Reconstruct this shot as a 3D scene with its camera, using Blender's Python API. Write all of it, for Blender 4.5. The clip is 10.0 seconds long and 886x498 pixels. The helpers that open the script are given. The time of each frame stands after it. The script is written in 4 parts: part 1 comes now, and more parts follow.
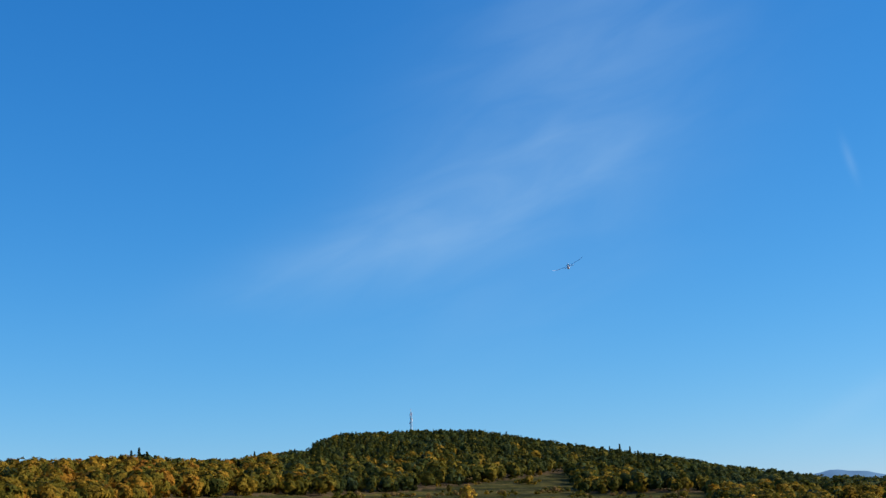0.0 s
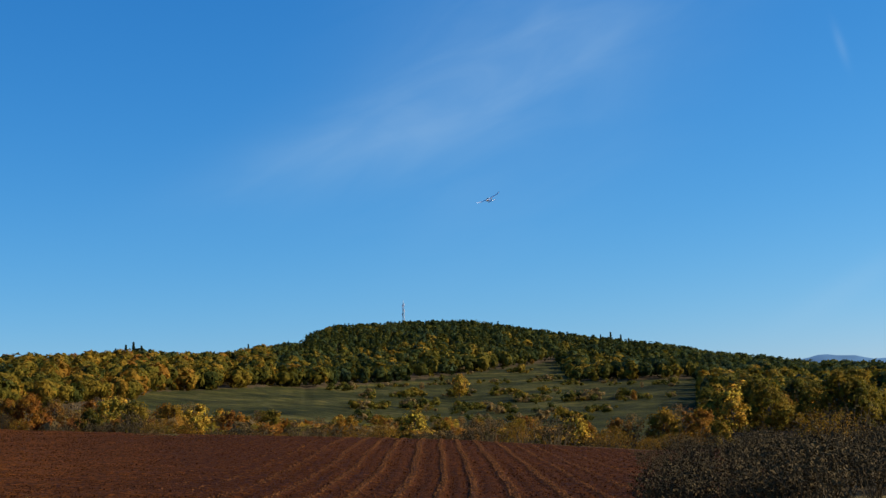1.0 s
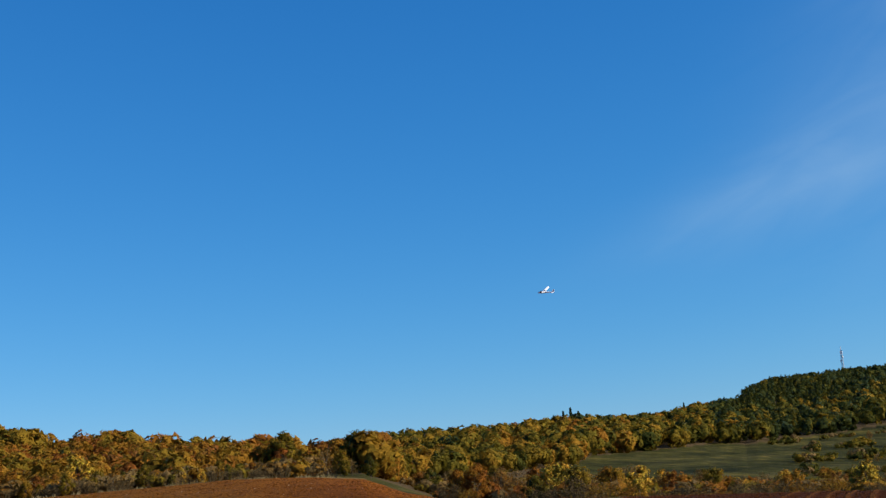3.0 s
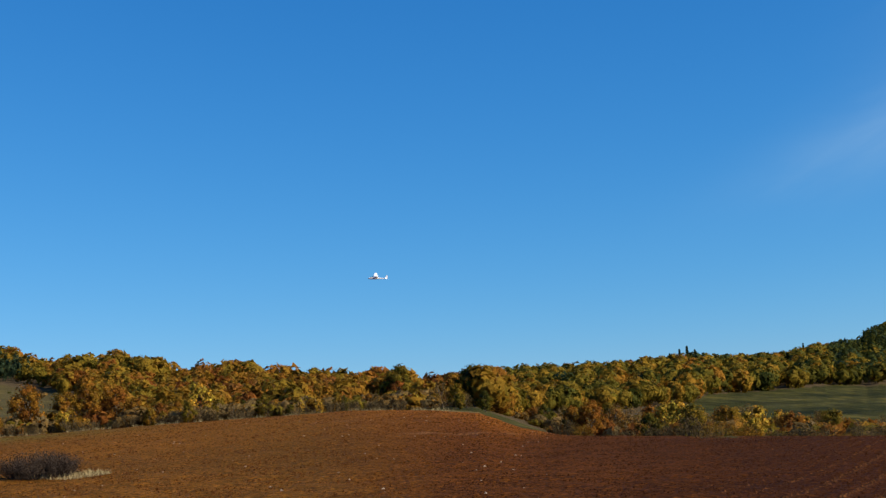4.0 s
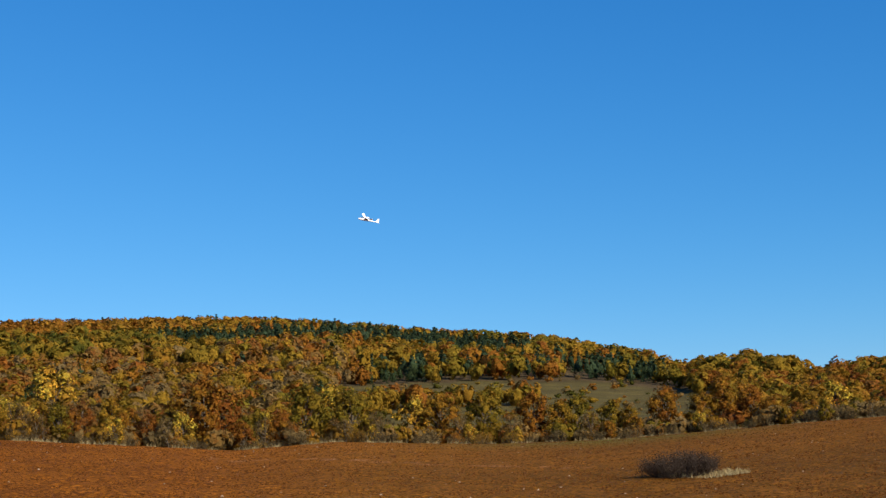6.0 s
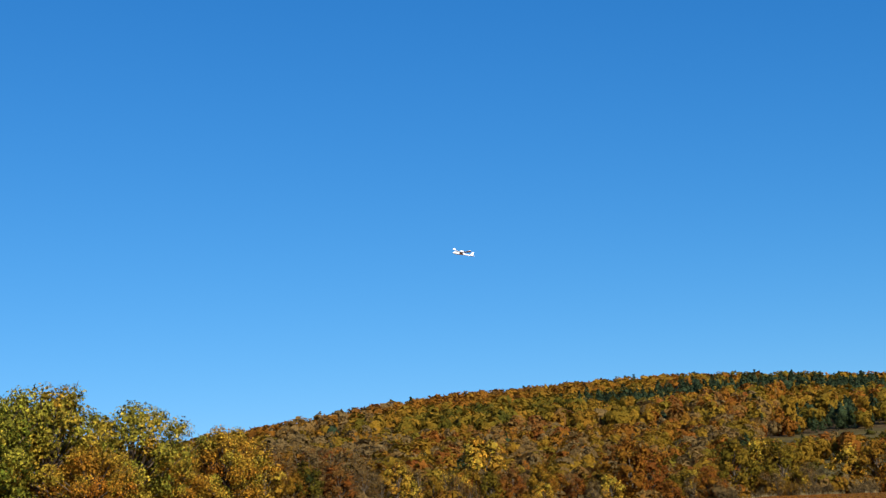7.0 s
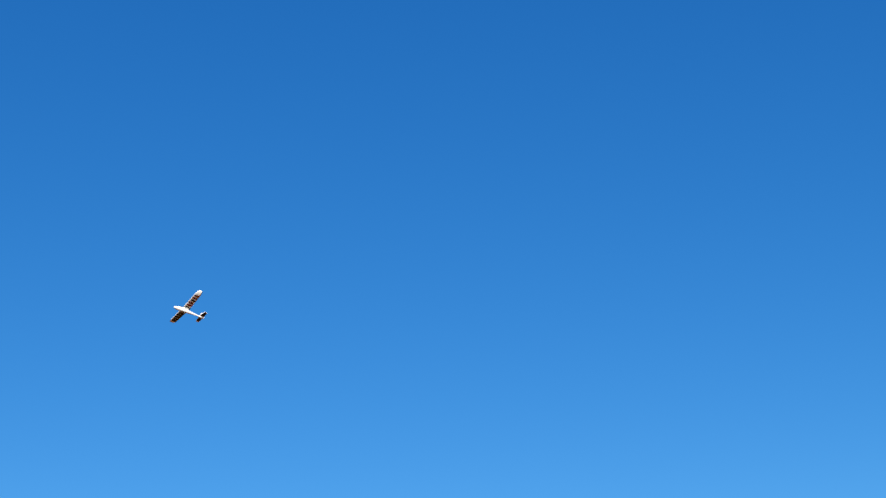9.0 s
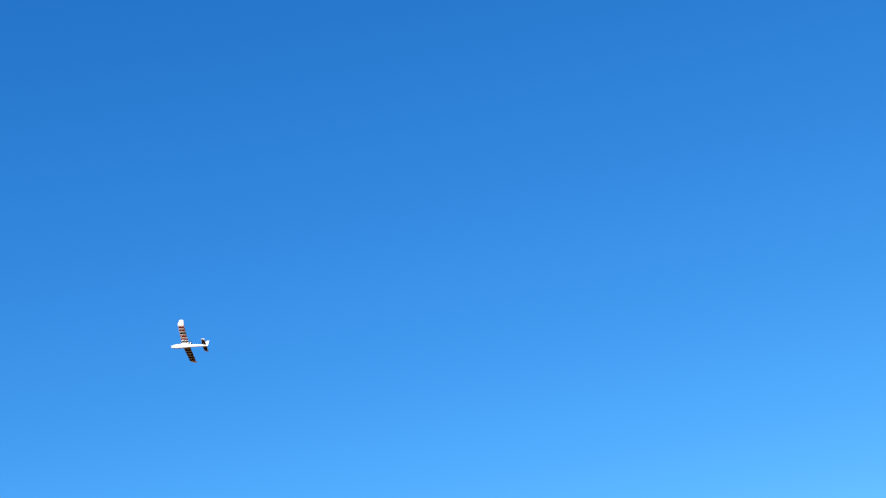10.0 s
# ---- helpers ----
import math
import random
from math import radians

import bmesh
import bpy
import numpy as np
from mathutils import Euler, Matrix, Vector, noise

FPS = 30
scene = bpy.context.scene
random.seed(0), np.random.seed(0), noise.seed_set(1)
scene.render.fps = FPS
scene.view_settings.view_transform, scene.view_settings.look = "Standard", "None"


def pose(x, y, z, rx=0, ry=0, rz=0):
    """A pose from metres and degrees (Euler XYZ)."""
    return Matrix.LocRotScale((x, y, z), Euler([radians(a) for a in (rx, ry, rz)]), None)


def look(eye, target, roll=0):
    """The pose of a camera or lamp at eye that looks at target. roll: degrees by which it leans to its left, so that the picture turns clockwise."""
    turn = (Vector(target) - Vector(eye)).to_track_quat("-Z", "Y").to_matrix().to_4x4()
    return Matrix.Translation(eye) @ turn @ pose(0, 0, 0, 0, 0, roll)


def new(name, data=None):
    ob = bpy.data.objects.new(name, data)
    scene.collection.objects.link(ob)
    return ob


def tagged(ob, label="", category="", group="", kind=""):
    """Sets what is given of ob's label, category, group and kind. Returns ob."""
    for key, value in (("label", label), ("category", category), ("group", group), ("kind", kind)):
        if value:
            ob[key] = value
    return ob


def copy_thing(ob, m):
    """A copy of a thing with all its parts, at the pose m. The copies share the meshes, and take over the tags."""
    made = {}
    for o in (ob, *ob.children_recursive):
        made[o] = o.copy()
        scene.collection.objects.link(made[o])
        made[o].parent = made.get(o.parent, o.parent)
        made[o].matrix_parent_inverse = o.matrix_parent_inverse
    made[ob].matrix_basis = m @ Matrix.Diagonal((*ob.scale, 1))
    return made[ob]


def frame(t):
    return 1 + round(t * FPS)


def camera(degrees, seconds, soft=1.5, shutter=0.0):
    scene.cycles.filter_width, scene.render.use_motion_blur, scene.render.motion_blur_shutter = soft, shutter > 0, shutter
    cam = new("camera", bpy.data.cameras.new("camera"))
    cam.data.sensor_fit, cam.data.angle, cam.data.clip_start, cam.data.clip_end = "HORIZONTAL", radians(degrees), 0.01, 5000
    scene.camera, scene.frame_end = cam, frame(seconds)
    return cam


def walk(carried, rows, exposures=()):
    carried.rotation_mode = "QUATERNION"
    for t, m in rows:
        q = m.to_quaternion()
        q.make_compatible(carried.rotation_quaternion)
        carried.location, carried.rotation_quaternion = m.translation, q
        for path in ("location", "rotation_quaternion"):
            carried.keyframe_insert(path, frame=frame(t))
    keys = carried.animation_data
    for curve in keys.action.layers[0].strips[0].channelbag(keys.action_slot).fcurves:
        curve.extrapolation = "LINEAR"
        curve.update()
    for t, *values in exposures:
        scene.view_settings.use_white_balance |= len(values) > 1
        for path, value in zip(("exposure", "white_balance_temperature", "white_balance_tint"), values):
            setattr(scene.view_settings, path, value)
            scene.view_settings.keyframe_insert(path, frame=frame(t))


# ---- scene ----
# camera: one standing person's view, turning to the left after the aeroplane
EYE = Vector((0.0, 0.03, 1.65))
cam = camera(34.8, 10.0, soft=1.35)


def heading(yaw, pitch):
    a, b = radians(yaw), radians(pitch)
    return Vector((-math.sin(a) * math.cos(b), math.cos(a) * math.cos(b), math.sin(b)))


# seconds, yaw, pitch, roll
TURNS = [
    (0.0, 0.22, 11.41, -1.75), (0.5, -1.05, 9.75, -1.65), (1.0, 0.0, 7.0, -2.5), (1.5, 3.29, 7.35, -3.68),
    (2.0, 11.56, 9.98, -5.87), (2.5, 16.57, 10.42, -5.51), (2.7, 16.82, 10.62, -5.3), (3.8, 19.89, 8.95, -3.87),
    (4.0, 22.0, 8.3, -3.71), (4.5, 28.4, 7.91, -3.39), (5.0, 36.17, 7.72, -3.34), (5.2, 39.15, 7.8, -3.19),
    (6.3, 52.12, 11.05, -4.35), (6.5, 56.52, 11.95, -5.24), (7.0, 63.71, 13.45, -5.53), (7.5, 70.69, 14.51, -6.64),
    (8.0, 72.3, 15.37, -5.64), (8.2, 73.23, 17.66, -5.57), (8.3, 73.7, 19.0, -5.3), (8.5, 75.6, 21.3, -5.0),
    (9.0, 82.5, 25.0, -4.5), (9.5, 90.5, 25.2, -7.0), (10.0, 98.5, 25.2, -9.5)]
# the camera opens up as it turns away from the sun's side
EXPOSURES = [(0.0, 0.64), (0.5, 0.54), (1.0, 0.5), (2.5, 0.48), (4.0, 0.5), (5.0, 0.58), (6.5, 0.55), (7.5, 0.52), (8.5, 0.50), (9.0, 0.55), (9.5, 0.66), (10.0, 0.86)]
walk(cam, [(t, look(EYE, EYE + heading(y, p), r)) for t, y, p, r in TURNS], EXPOSURES)

# ---- light: low autumn sun from the right, a little behind the viewer at the start ----
SUN_YAW, SUN_UP = -86.0, 26.0
world = bpy.data.worlds.new("sky")
scene.world = world
world.use_nodes = True
wn, wl = world.node_tree.nodes, world.node_tree.links
sky = wn.new("ShaderNodeTexSky")
sky.sky_type = "NISHITA"
sky.sun_disc = False
sky.sun_elevation = radians(SUN_UP)
sky.sun_rotation = radians(-SUN_YAW)
sky.air_density, sky.dust_density, sky.ozone_density, sky.altitude = 1.0, 0.2, 4.0, 600
wn["Background"].inputs["Strength"].default_value = 0.07


def calc(op, a, b=0.0, c=0.0):
    k = wn.new("ShaderNodeMath")
    k.operation = op
    for socket, value in zip(k.inputs, (a, b, c)):
        if isinstance(value, (int, float)):
            socket.default_value = value
        else:
            wl.new(value, socket)
    return k.outputs[0]


# the deep blue that this camera gives a clear autumn sky: each primary with its own contrast
split, joined = wn.new("ShaderNodeSeparateColor"), wn.new("ShaderNodeCombineColor")
wl.new(sky.outputs["Color"], split.inputs[0])
SKY_POWER = ((1.65, 0.265), (0.95, 1.05), (0.68, 2.33))
for k, (power, gain) in enumerate(SKY_POWER):
    wl.new(calc("MULTIPLY", calc("POWER", split.outputs[k], power), gain), joined.inputs[k])

# thin cirrus ahead of the start, by bearing and height in degrees
way = wn.new("ShaderNodeTexCoord")
xyz_way = wn.new("ShaderNodeSeparateXYZ")
wl.new(way.outputs["Generated"], xyz_way.inputs[0])
right = calc("MULTIPLY", calc("ARCTAN2", xyz_way.outputs[0], xyz_way.outputs[1]), 57.296)
above = calc("MULTIPLY", calc("ARCSINE", xyz_way.outputs[2]), 57.296)


def streak(x, y, axis, long, broad):
    ca, sa = math.cos(radians(axis)), math.sin(radians(axis))
    dx, dy = calc("SUBTRACT", right, x), calc("SUBTRACT", above, y)
    s = calc("ADD", calc("MULTIPLY", dx, ca), calc("MULTIPLY", dy, sa))
    t = calc("SUBTRACT", calc("MULTIPLY", dy, ca), calc("MULTIPLY", dx, sa))
    q = calc("ADD", calc("POWER", calc("ABSOLUTE", calc("DIVIDE", s, long)), 2.0), calc("POWER", calc("ABSOLUTE", calc("DIVIDE", t, broad)), 2.0))
    return calc("POWER", 2.718, calc("MULTIPLY", q, -1.0)), s, t


main, s_main, t_main = streak(-2.0, 12.0, 19, 6.5, 1.5)
veil, _, _ = streak(5.0, 16.5, 50, 9.0, 5.0)
wisp, _, _ = streak(16.4, 13.95, -76, 0.75, 0.16)
low, _, _ = streak(16.0, 4.6, 28, 3.0, 0.5)
place = wn.new("ShaderNodeCombineXYZ")
wl.new(calc("MULTIPLY", s_main, 0.16), place.inputs[0])
wl.new(calc("MULTIPLY", t_main, 0.5), place.inputs[1])
fibre = wn.new("ShaderNodeTexNoise")
fibre.inputs["Scale"].default_value, fibre.inputs["Detail"].default_value, fibre.inputs["Distortion"].default_value = 1.0, 6.0, 0.6
wl.new(place.outputs[0], fibre.inputs["Vector"])
body = calc("ADD", calc("MULTIPLY", main, 0.85), calc("MULTIPLY", veil, 0.8))
body = calc("MULTIPLY", body, calc("MULTIPLY_ADD", fibre.outputs["Fac"], 1.3, -0.05))
body = calc("ADD", calc("MAXIMUM", body, 0.0), calc("ADD", calc("MULTIPLY", wisp, 0.32), calc("MULTIPLY", low, 0.25)))
cloud = wn.new("ShaderNodeMix")
cloud.data_type = "RGBA"
wl.new(calc("MULTIPLY", body, 0.34), cloud.inputs[0])
wl.new(joined.outputs[0], cloud.inputs[6])
cloud.inputs[7].default_value = (4.5, 6.4, 8.2, 1)
wl.new(cloud.outputs[2], wn["Background"].inputs["Color"])

sun = new("sun", bpy.data.lights.new("sun", "SUN"))
sun.data.energy, sun.data.angle, sun.data.color = 5.0, radians(0.5), (1.0, 0.90, 0.76)
sun.matrix_world = look(heading(SUN_YAW, SUN_UP) * 100, (0, 0, 0))


# ---- materials ----
def material(name, rough=0.8, metal=0.0):
    m = bpy.data.materials.new(name)
    m.use_nodes = True
    n, l = m.node_tree.nodes, m.node_tree.links
    b = n["Principled BSDF"]
    b.inputs["Roughness"].default_value, b.inputs["Metallic"].default_value = rough, metal
    b.inputs["Specular IOR Level"].default_value = 0.4 if rough < 0.6 else 0.04
    return m, n, l, b


def ramp(n, stops):
    r = n.new("ShaderNodeValToRGB")
    e = r.color_ramp.elements
    while len(e) < len(stops):
        e.new(0.5)
    for s, (p, c) in zip(e, stops):
        s.position, s.color = p, (*c, 1)
    return r


def noise_node(n, scale, detail=4.0, rough=0.55):
    k = n.new("ShaderNodeTexNoise")
    k.inputs["Scale"].default_value, k.inputs["Detail"].default_value, k.inputs["Roughness"].default_value = scale, detail, rough
    return k


def mix(n, l, fac, a, b, kind="MIX"):
    k = n.new("ShaderNodeMix")
    k.data_type, k.blend_type = "RGBA", kind
    for socket, value in ((k.inputs[0], fac), (k.inputs[6], a), (k.inputs[7], b)):
        if isinstance(value, (int, float)):
            socket.default_value = value
        elif isinstance(value, tuple):
            socket.default_value = (*value, 1)
        else:
            l.new(value, socket)
    return k.outputs[2]


def attribute(n, name):
    a = n.new("ShaderNodeAttribute")
    a.attribute_name = name
    return a.outputs["Fac"]


def plain(name, colour, rough=0.7, metal=0.0, grain=30.0, depth=0.15):
    m, n, l, b = material(name, rough, metal)
    co = n.new("ShaderNodeTexCoord")
    k = noise_node(n, grain)
    l.new(co.outputs["Object"], k.inputs["Vector"])
    r = ramp(n, [(0.3, tuple(c * (1 - depth) for c in colour)), (0.7, tuple(min(1, c * (1 + depth)) for c in colour))])
    l.new(k.outputs["Fac"], r.inputs[0])
    l.new(r.outputs[0], b.inputs["Base Color"])
    return m


def leaf_material(name, stops, through_leaf):
    """Autumn leaves; 'tint' runs from pine green over ochre and rust to bare twigs."""
    m, n, l, b = material(name, 0.65)
    r = ramp(n, stops)
    info = n.new("ShaderNodeObjectInfo")
    shift = n.new("ShaderNodeMath")
    shift.operation = "MULTIPLY_ADD"
    l.new(info.outputs["Random"], shift.inputs[0])
    shift.inputs[1].default_value = 0.07
    l.new(attribute(n, "tint"), shift.inputs[2])
    l.new(shift.outputs[0], r.inputs[0])
    geo = n.new("ShaderNodeNewGeometry")
    v = ramp(n, [(0.0, (0.85, 0.85, 0.85)), (1.0, (1.15, 1.13, 1.1))])
    l.new(geo.outputs["Random Per Island"], v.inputs[0])
    w = ramp(n, [(0.0, (0.4, 0.42, 0.4)), (0.6, (1.35, 1.35, 1.3)), (1.0, (2.3, 2.2, 1.8))])
    l.new(geo.outputs["Random Per Island"], w.inputs[0])
    col = mix(n, l, 1.0, r.outputs[0], mix(n, l, attribute(n, "flutter"), v.outputs[0], w.outputs[0]), "MULTIPLY")
    clump = noise_node(n, 2.6, 6.0, 0.8)
    l.new(geo.outputs["Position"], clump.inputs["Vector"])
    # shade between leaf clumps and light on them, put into the colour by noise
    gaps = ramp(n, [(0.34, (0.62, 0.62, 0.62)), (0.5, (0.95, 0.95, 0.95)), (0.66, (1.25, 1.22, 1.15))])
    l.new(clump.outputs["Fac"], gaps.inputs[0])
    col = mix(n, l, 1.0, col, gaps.outputs[0], "MULTIPLY")
    bump = n.new("ShaderNodeBump")
    bump.inputs["Strength"].default_value, bump.inputs["Distance"].default_value = 0.8, 0.5
    l.new(clump.outputs["Fac"], bump.inputs["Height"])
    l.new(bump.outputs[0], b.inputs["Normal"])
    l.new(col, b.inputs["Base Color"])
    t = n.new("ShaderNodeBsdfTranslucent")
    l.new(col, t.inputs["Color"])
    s = n.new("ShaderNodeMixShader")
    s.inputs[0].default_value = through_leaf
    l.new(b.outputs[0], s.inputs[1])
    l.new(t.outputs[0], s.inputs[2])
    l.new(s.outputs[0], n["Material Output"].inputs["Surface"])
    return m


def ground_material():
    m, n, l, b = material("countryside_soil_and_grass", 0.95)
    geo = n.new("ShaderNodeNewGeometry")

    def grain(scale, detail=5.0):
        k = noise_node(n, scale, detail, 0.6)
        l.new(geo.outputs["Position"], k.inputs["Vector"])
        return k.outputs["Fac"]

    wide, mid, fine, crumb = grain(0.03), grain(0.35), grain(3.0), grain(7.0)
    soil = ramp(n, [(0.3, (0.125, 0.038, 0.004)), (0.5, (0.25, 0.081, 0.006)), (0.7, (0.40, 0.143, 0.014))])
    l.new(fine, soil.inputs[0])
    soil_wide = ramp(n, [(0.35, (0.72, 0.68, 0.66)), (0.65, (1.18, 1.15, 1.1))])
    l.new(wide, soil_wide.inputs[0])
    soil_c = mix(n, l, 1.0, soil.outputs[0], soil_wide.outputs[0], "MULTIPLY")
    soil_c = mix(n, l, attribute(n, "track"), soil_c, (0.34, 0.15, 0.05))
    # shade in the pits between crumbs, put into the soil's colour
    pit_shade = ramp(n, [(0.43, (0.25, 0.25, 0.25)), (0.60, (1.4, 1.4, 1.4))])
    l.new(crumb, pit_shade.inputs[0])
    soil_c = mix(n, l, 0.8, soil_c, pit_shade.outputs[0], "MULTIPLY")
    # soil darkened towards the right: its backlit shade is put into the colour
    soil_c = mix(n, l, attribute(n, "backlit"), soil_c, mix(n, l, 1.0, soil_c, (0.25, 0.21, 0.14), "MULTIPLY"))
    # thin green sprouting in parts of the field
    sprout = ramp(n, [(0.3, (0.075, 0.065, 0.010)), (0.7, (0.145, 0.105, 0.018))])
    l.new(fine, sprout.inputs[0])
    soil_c = mix(n, l, attribute(n, "sprout"), soil_c, sprout.outputs[0])
    grass = ramp(n, [(0.3, (0.022, 0.023, 0.005)), (0.5, (0.037, 0.040, 0.009)), (0.7, (0.066, 0.058, 0.017))])
    l.new(mid, grass.inputs[0])
    worn = ramp(n, [(0.38, (0.6, 0.62, 0.6)), (0.5, (1.0, 1.0, 1.0)), (0.64, (1.7, 1.5, 1.3))])
    l.new(grain(0.09, 6.0), worn.inputs[0])
    grass_c = mix(n, l, 1.0, grass.outputs[0], worn.outputs[0], "MULTIPLY")
    flat = n.new("ShaderNodeMapping")
    flat.inputs["Scale"].default_value = (0.012, 0.012, 0.34)
    l.new(geo.outputs["Position"], flat.inputs["Vector"])
    banks = noise_node(n, 1.0, 6.0, 0.62)
    l.new(flat.outputs[0], banks.inputs["Vector"])
    terrace = ramp(n, [(0.36, (0.35, 0.4, 0.4)), (0.48, (0.9, 0.9, 0.9)), (0.62, (1.6, 1.4, 1.5))])
    l.new(banks.outputs["Fac"], terrace.inputs[0])
    grass_c = mix(n, l, 1.0, grass_c, terrace.outputs[0], "MULTIPLY")
    dry = ramp(n, [(0.25, (0.10, 0.073, 0.025)), (0.7, (0.23, 0.162, 0.060))])
    l.new(fine, dry.inputs[0])
    floor = ramp(n, [(0.3, (0.05, 0.035, 0.018)), (0.7, (0.11, 0.075, 0.035))])
    l.new(mid, floor.inputs[0])
    c = mix(n, l, attribute(n, "meadow"), floor.outputs[0], grass_c)
    c = mix(n, l, attribute(n, "dry"), c, dry.outputs[0])
    c = mix(n, l, attribute(n, "soil"), c, soil_c)
    l.new(c, b.inputs["Base Color"])
    bump = n.new("ShaderNodeBump")
    bump.inputs["Strength"].default_value, bump.inputs["Distance"].default_value = 1.0, 0.2
    l.new(fine, bump.inputs["Height"])
    rough = n.new("ShaderNodeBump")
    rough.inputs["Strength"].default_value, rough.inputs["Distance"].default_value = 1.0, 0.09
    l.new(crumb, rough.inputs["Height"])
    l.new(bump.outputs[0], rough.inputs["Normal"])
    l.new(rough.outputs[0], b.inputs["Normal"])
    return m


LEAF = leaf_material("autumn_leaves", [
    (0.0, (0.050, 0.078, 0.040)), (0.10, (0.042, 0.062, 0.026)), (0.15, (0.044, 0.055, 0.011)), (0.32, (0.160, 0.124, 0.015)), (0.48, (0.290, 0.170, 0.019)),
    (0.62, (0.285, 0.122, 0.016)), (0.76, (0.235, 0.077, 0.016)), (0.88, (0.240, 0.136, 0.036)), (1.0, (0.205, 0.140, 0.056))], 0.33)
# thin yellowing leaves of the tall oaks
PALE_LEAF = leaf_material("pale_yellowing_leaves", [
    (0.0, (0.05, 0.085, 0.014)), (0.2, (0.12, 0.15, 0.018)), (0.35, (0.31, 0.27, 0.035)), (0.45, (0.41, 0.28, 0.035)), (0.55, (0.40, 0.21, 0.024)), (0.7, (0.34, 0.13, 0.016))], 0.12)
GROUND = ground_material()
BARK = plain("grey_brown_bark", (0.11, 0.085, 0.06), 0.9, 0, 6.0, 0.4)
TWIG = plain("dry_brown_twigs", (0.085, 0.06, 0.03), 0.9, 0, 6.0, 0.4)
BRUSH_LEAF = plain("dry_brown_leaves", (0.075, 0.052, 0.022), 0.9, 0, 2.0, 0.4)
DARK_TWIG = plain("dark_thorn_twigs", (0.042, 0.030, 0.022), 0.9, 0, 4.0, 0.45)
FOAM = plain("white_foam", (0.86, 0.87, 0.88), 0.45, 0, 12.0, 0.04)
STRIPE = plain("dark_red_tape", (0.22, 0.010, 0.012), 0.4, 0, 12.0, 0.1)
STRIPE_DARK = plain("black_tape", (0.010, 0.008, 0.009), 0.4, 0, 12.0, 0.1)
STEEL = plain("galvanised_steel", (0.52, 0.52, 0.53), 0.6, 0.0, 2.0, 0.2)
PALE_STONE = plain("pale_limestone", (0.36, 0.27, 0.18), 0.85, 0, 9.0, 0.25)
CLOD_DARK = plain("backlit_dark_clay", (0.05, 0.017, 0.006), 0.95, 0, 4.0, 0.35)
CLOD_PALE = plain("paler_brown_clay", (0.13, 0.050, 0.016), 0.95, 0, 4.0, 0.35)
CLOD = plain("red_brown_clay", (0.085, 0.028, 0.006), 0.95, 0, 4.0, 0.35)
STRAW = plain("dry_straw", (0.25, 0.19, 0.09), 0.85, 0, 5.0, 0.3)
PALE_STRAW = plain("pale_straw", (0.29, 0.20, 0.07), 0.85, 0, 5.0, 0.35)
GREEN_BLADE = plain("green_grass", (0.085, 0.09, 0.022), 0.85, 0, 5.0, 0.35)
# the far range's colour holds the blue haze of distance
FAR_BLUE = plain("hazy_far_woods", (0.10, 0.20, 0.32), 1.0, 0, 0.01, 0.15)


# ---- mesh helpers ----
def mesh_from(name, verts, faces, mat, tint=None, smooth=False, normals=None, flutter=None):
    """verts (n, 3) and faces (m, 3 or 4) as arrays; tint: one value a face."""
    me = bpy.data.meshes.new(name)
    verts, faces = np.asarray(verts, np.float32), np.asarray(faces, np.int32)
    k = faces.shape[1]
    me.vertices.add(len(verts))
    me.vertices.foreach_set("co", verts.ravel())
    me.loops.add(faces.size)
    me.loops.foreach_set("vertex_index", faces.ravel())
    me.polygons.add(len(faces))
    me.polygons.foreach_set("loop_start", np.arange(0, faces.size, k, dtype=np.int32))
    me.polygons.foreach_set("use_smooth", np.full(len(faces), smooth))
    me.update(calc_edges=True)
    if tint is not None:
        me.attributes.new("tint", "FLOAT", "FACE").data.foreach_set("value", np.asarray(tint, np.float32))
    if flutter is not None:
        me.attributes.new("flutter", "FLOAT", "FACE").data.foreach_set("value", np.asarray(flutter, np.float32))
    if normals is not None:
        me.normals_split_custom_set_from_vertices(np.asarray(normals, np.float32))
    me.materials.append(mat)
    return me


def part(name, bm, mat, parent, label=""):
    me = bpy.data.meshes.new(name)
    bm.to_mesh(me)
    bm.free()
    me.materials.append(mat)
    ob = new(name, me)
    ob.parent = parent
    return tagged(ob, label)


def part_mesh(name, me, parent, label=""):
    ob = new(name, me)
    ob.parent = parent
    return tagged(ob, label)


def unit(v):
    return v / np.maximum(np.linalg.norm(v, axis=-1, keepdims=True), 1e-9)


def leaf_quads(rng, centres, normals, size):
    """Small kite-shaped leaf clumps, one quad each, turned at random about their normals."""
    n = len(centres)
    normals = unit(normals)
    a = unit(np.cross(normals, rng.normal(size=(n, 3))))
    b = np.cross(normals, a)
    s = np.broadcast_to(size, n)[:, None]
    u, w = rng.uniform(0.35, 0.75, (n, 1)), rng.uniform(0.25, 0.5, (n, 1))
    v = np.stack([centres - a * s * 0.6, centres - b * s * w + a * s * 0.1, centres + a * s * u, centres + b * s * w - a * s * 0.05], 1)
    v = v + rng.normal(size=v.shape) * s[:, None] * 0.06
    return v.reshape(-1, 3), np.arange(4 * n).reshape(-1, 4)


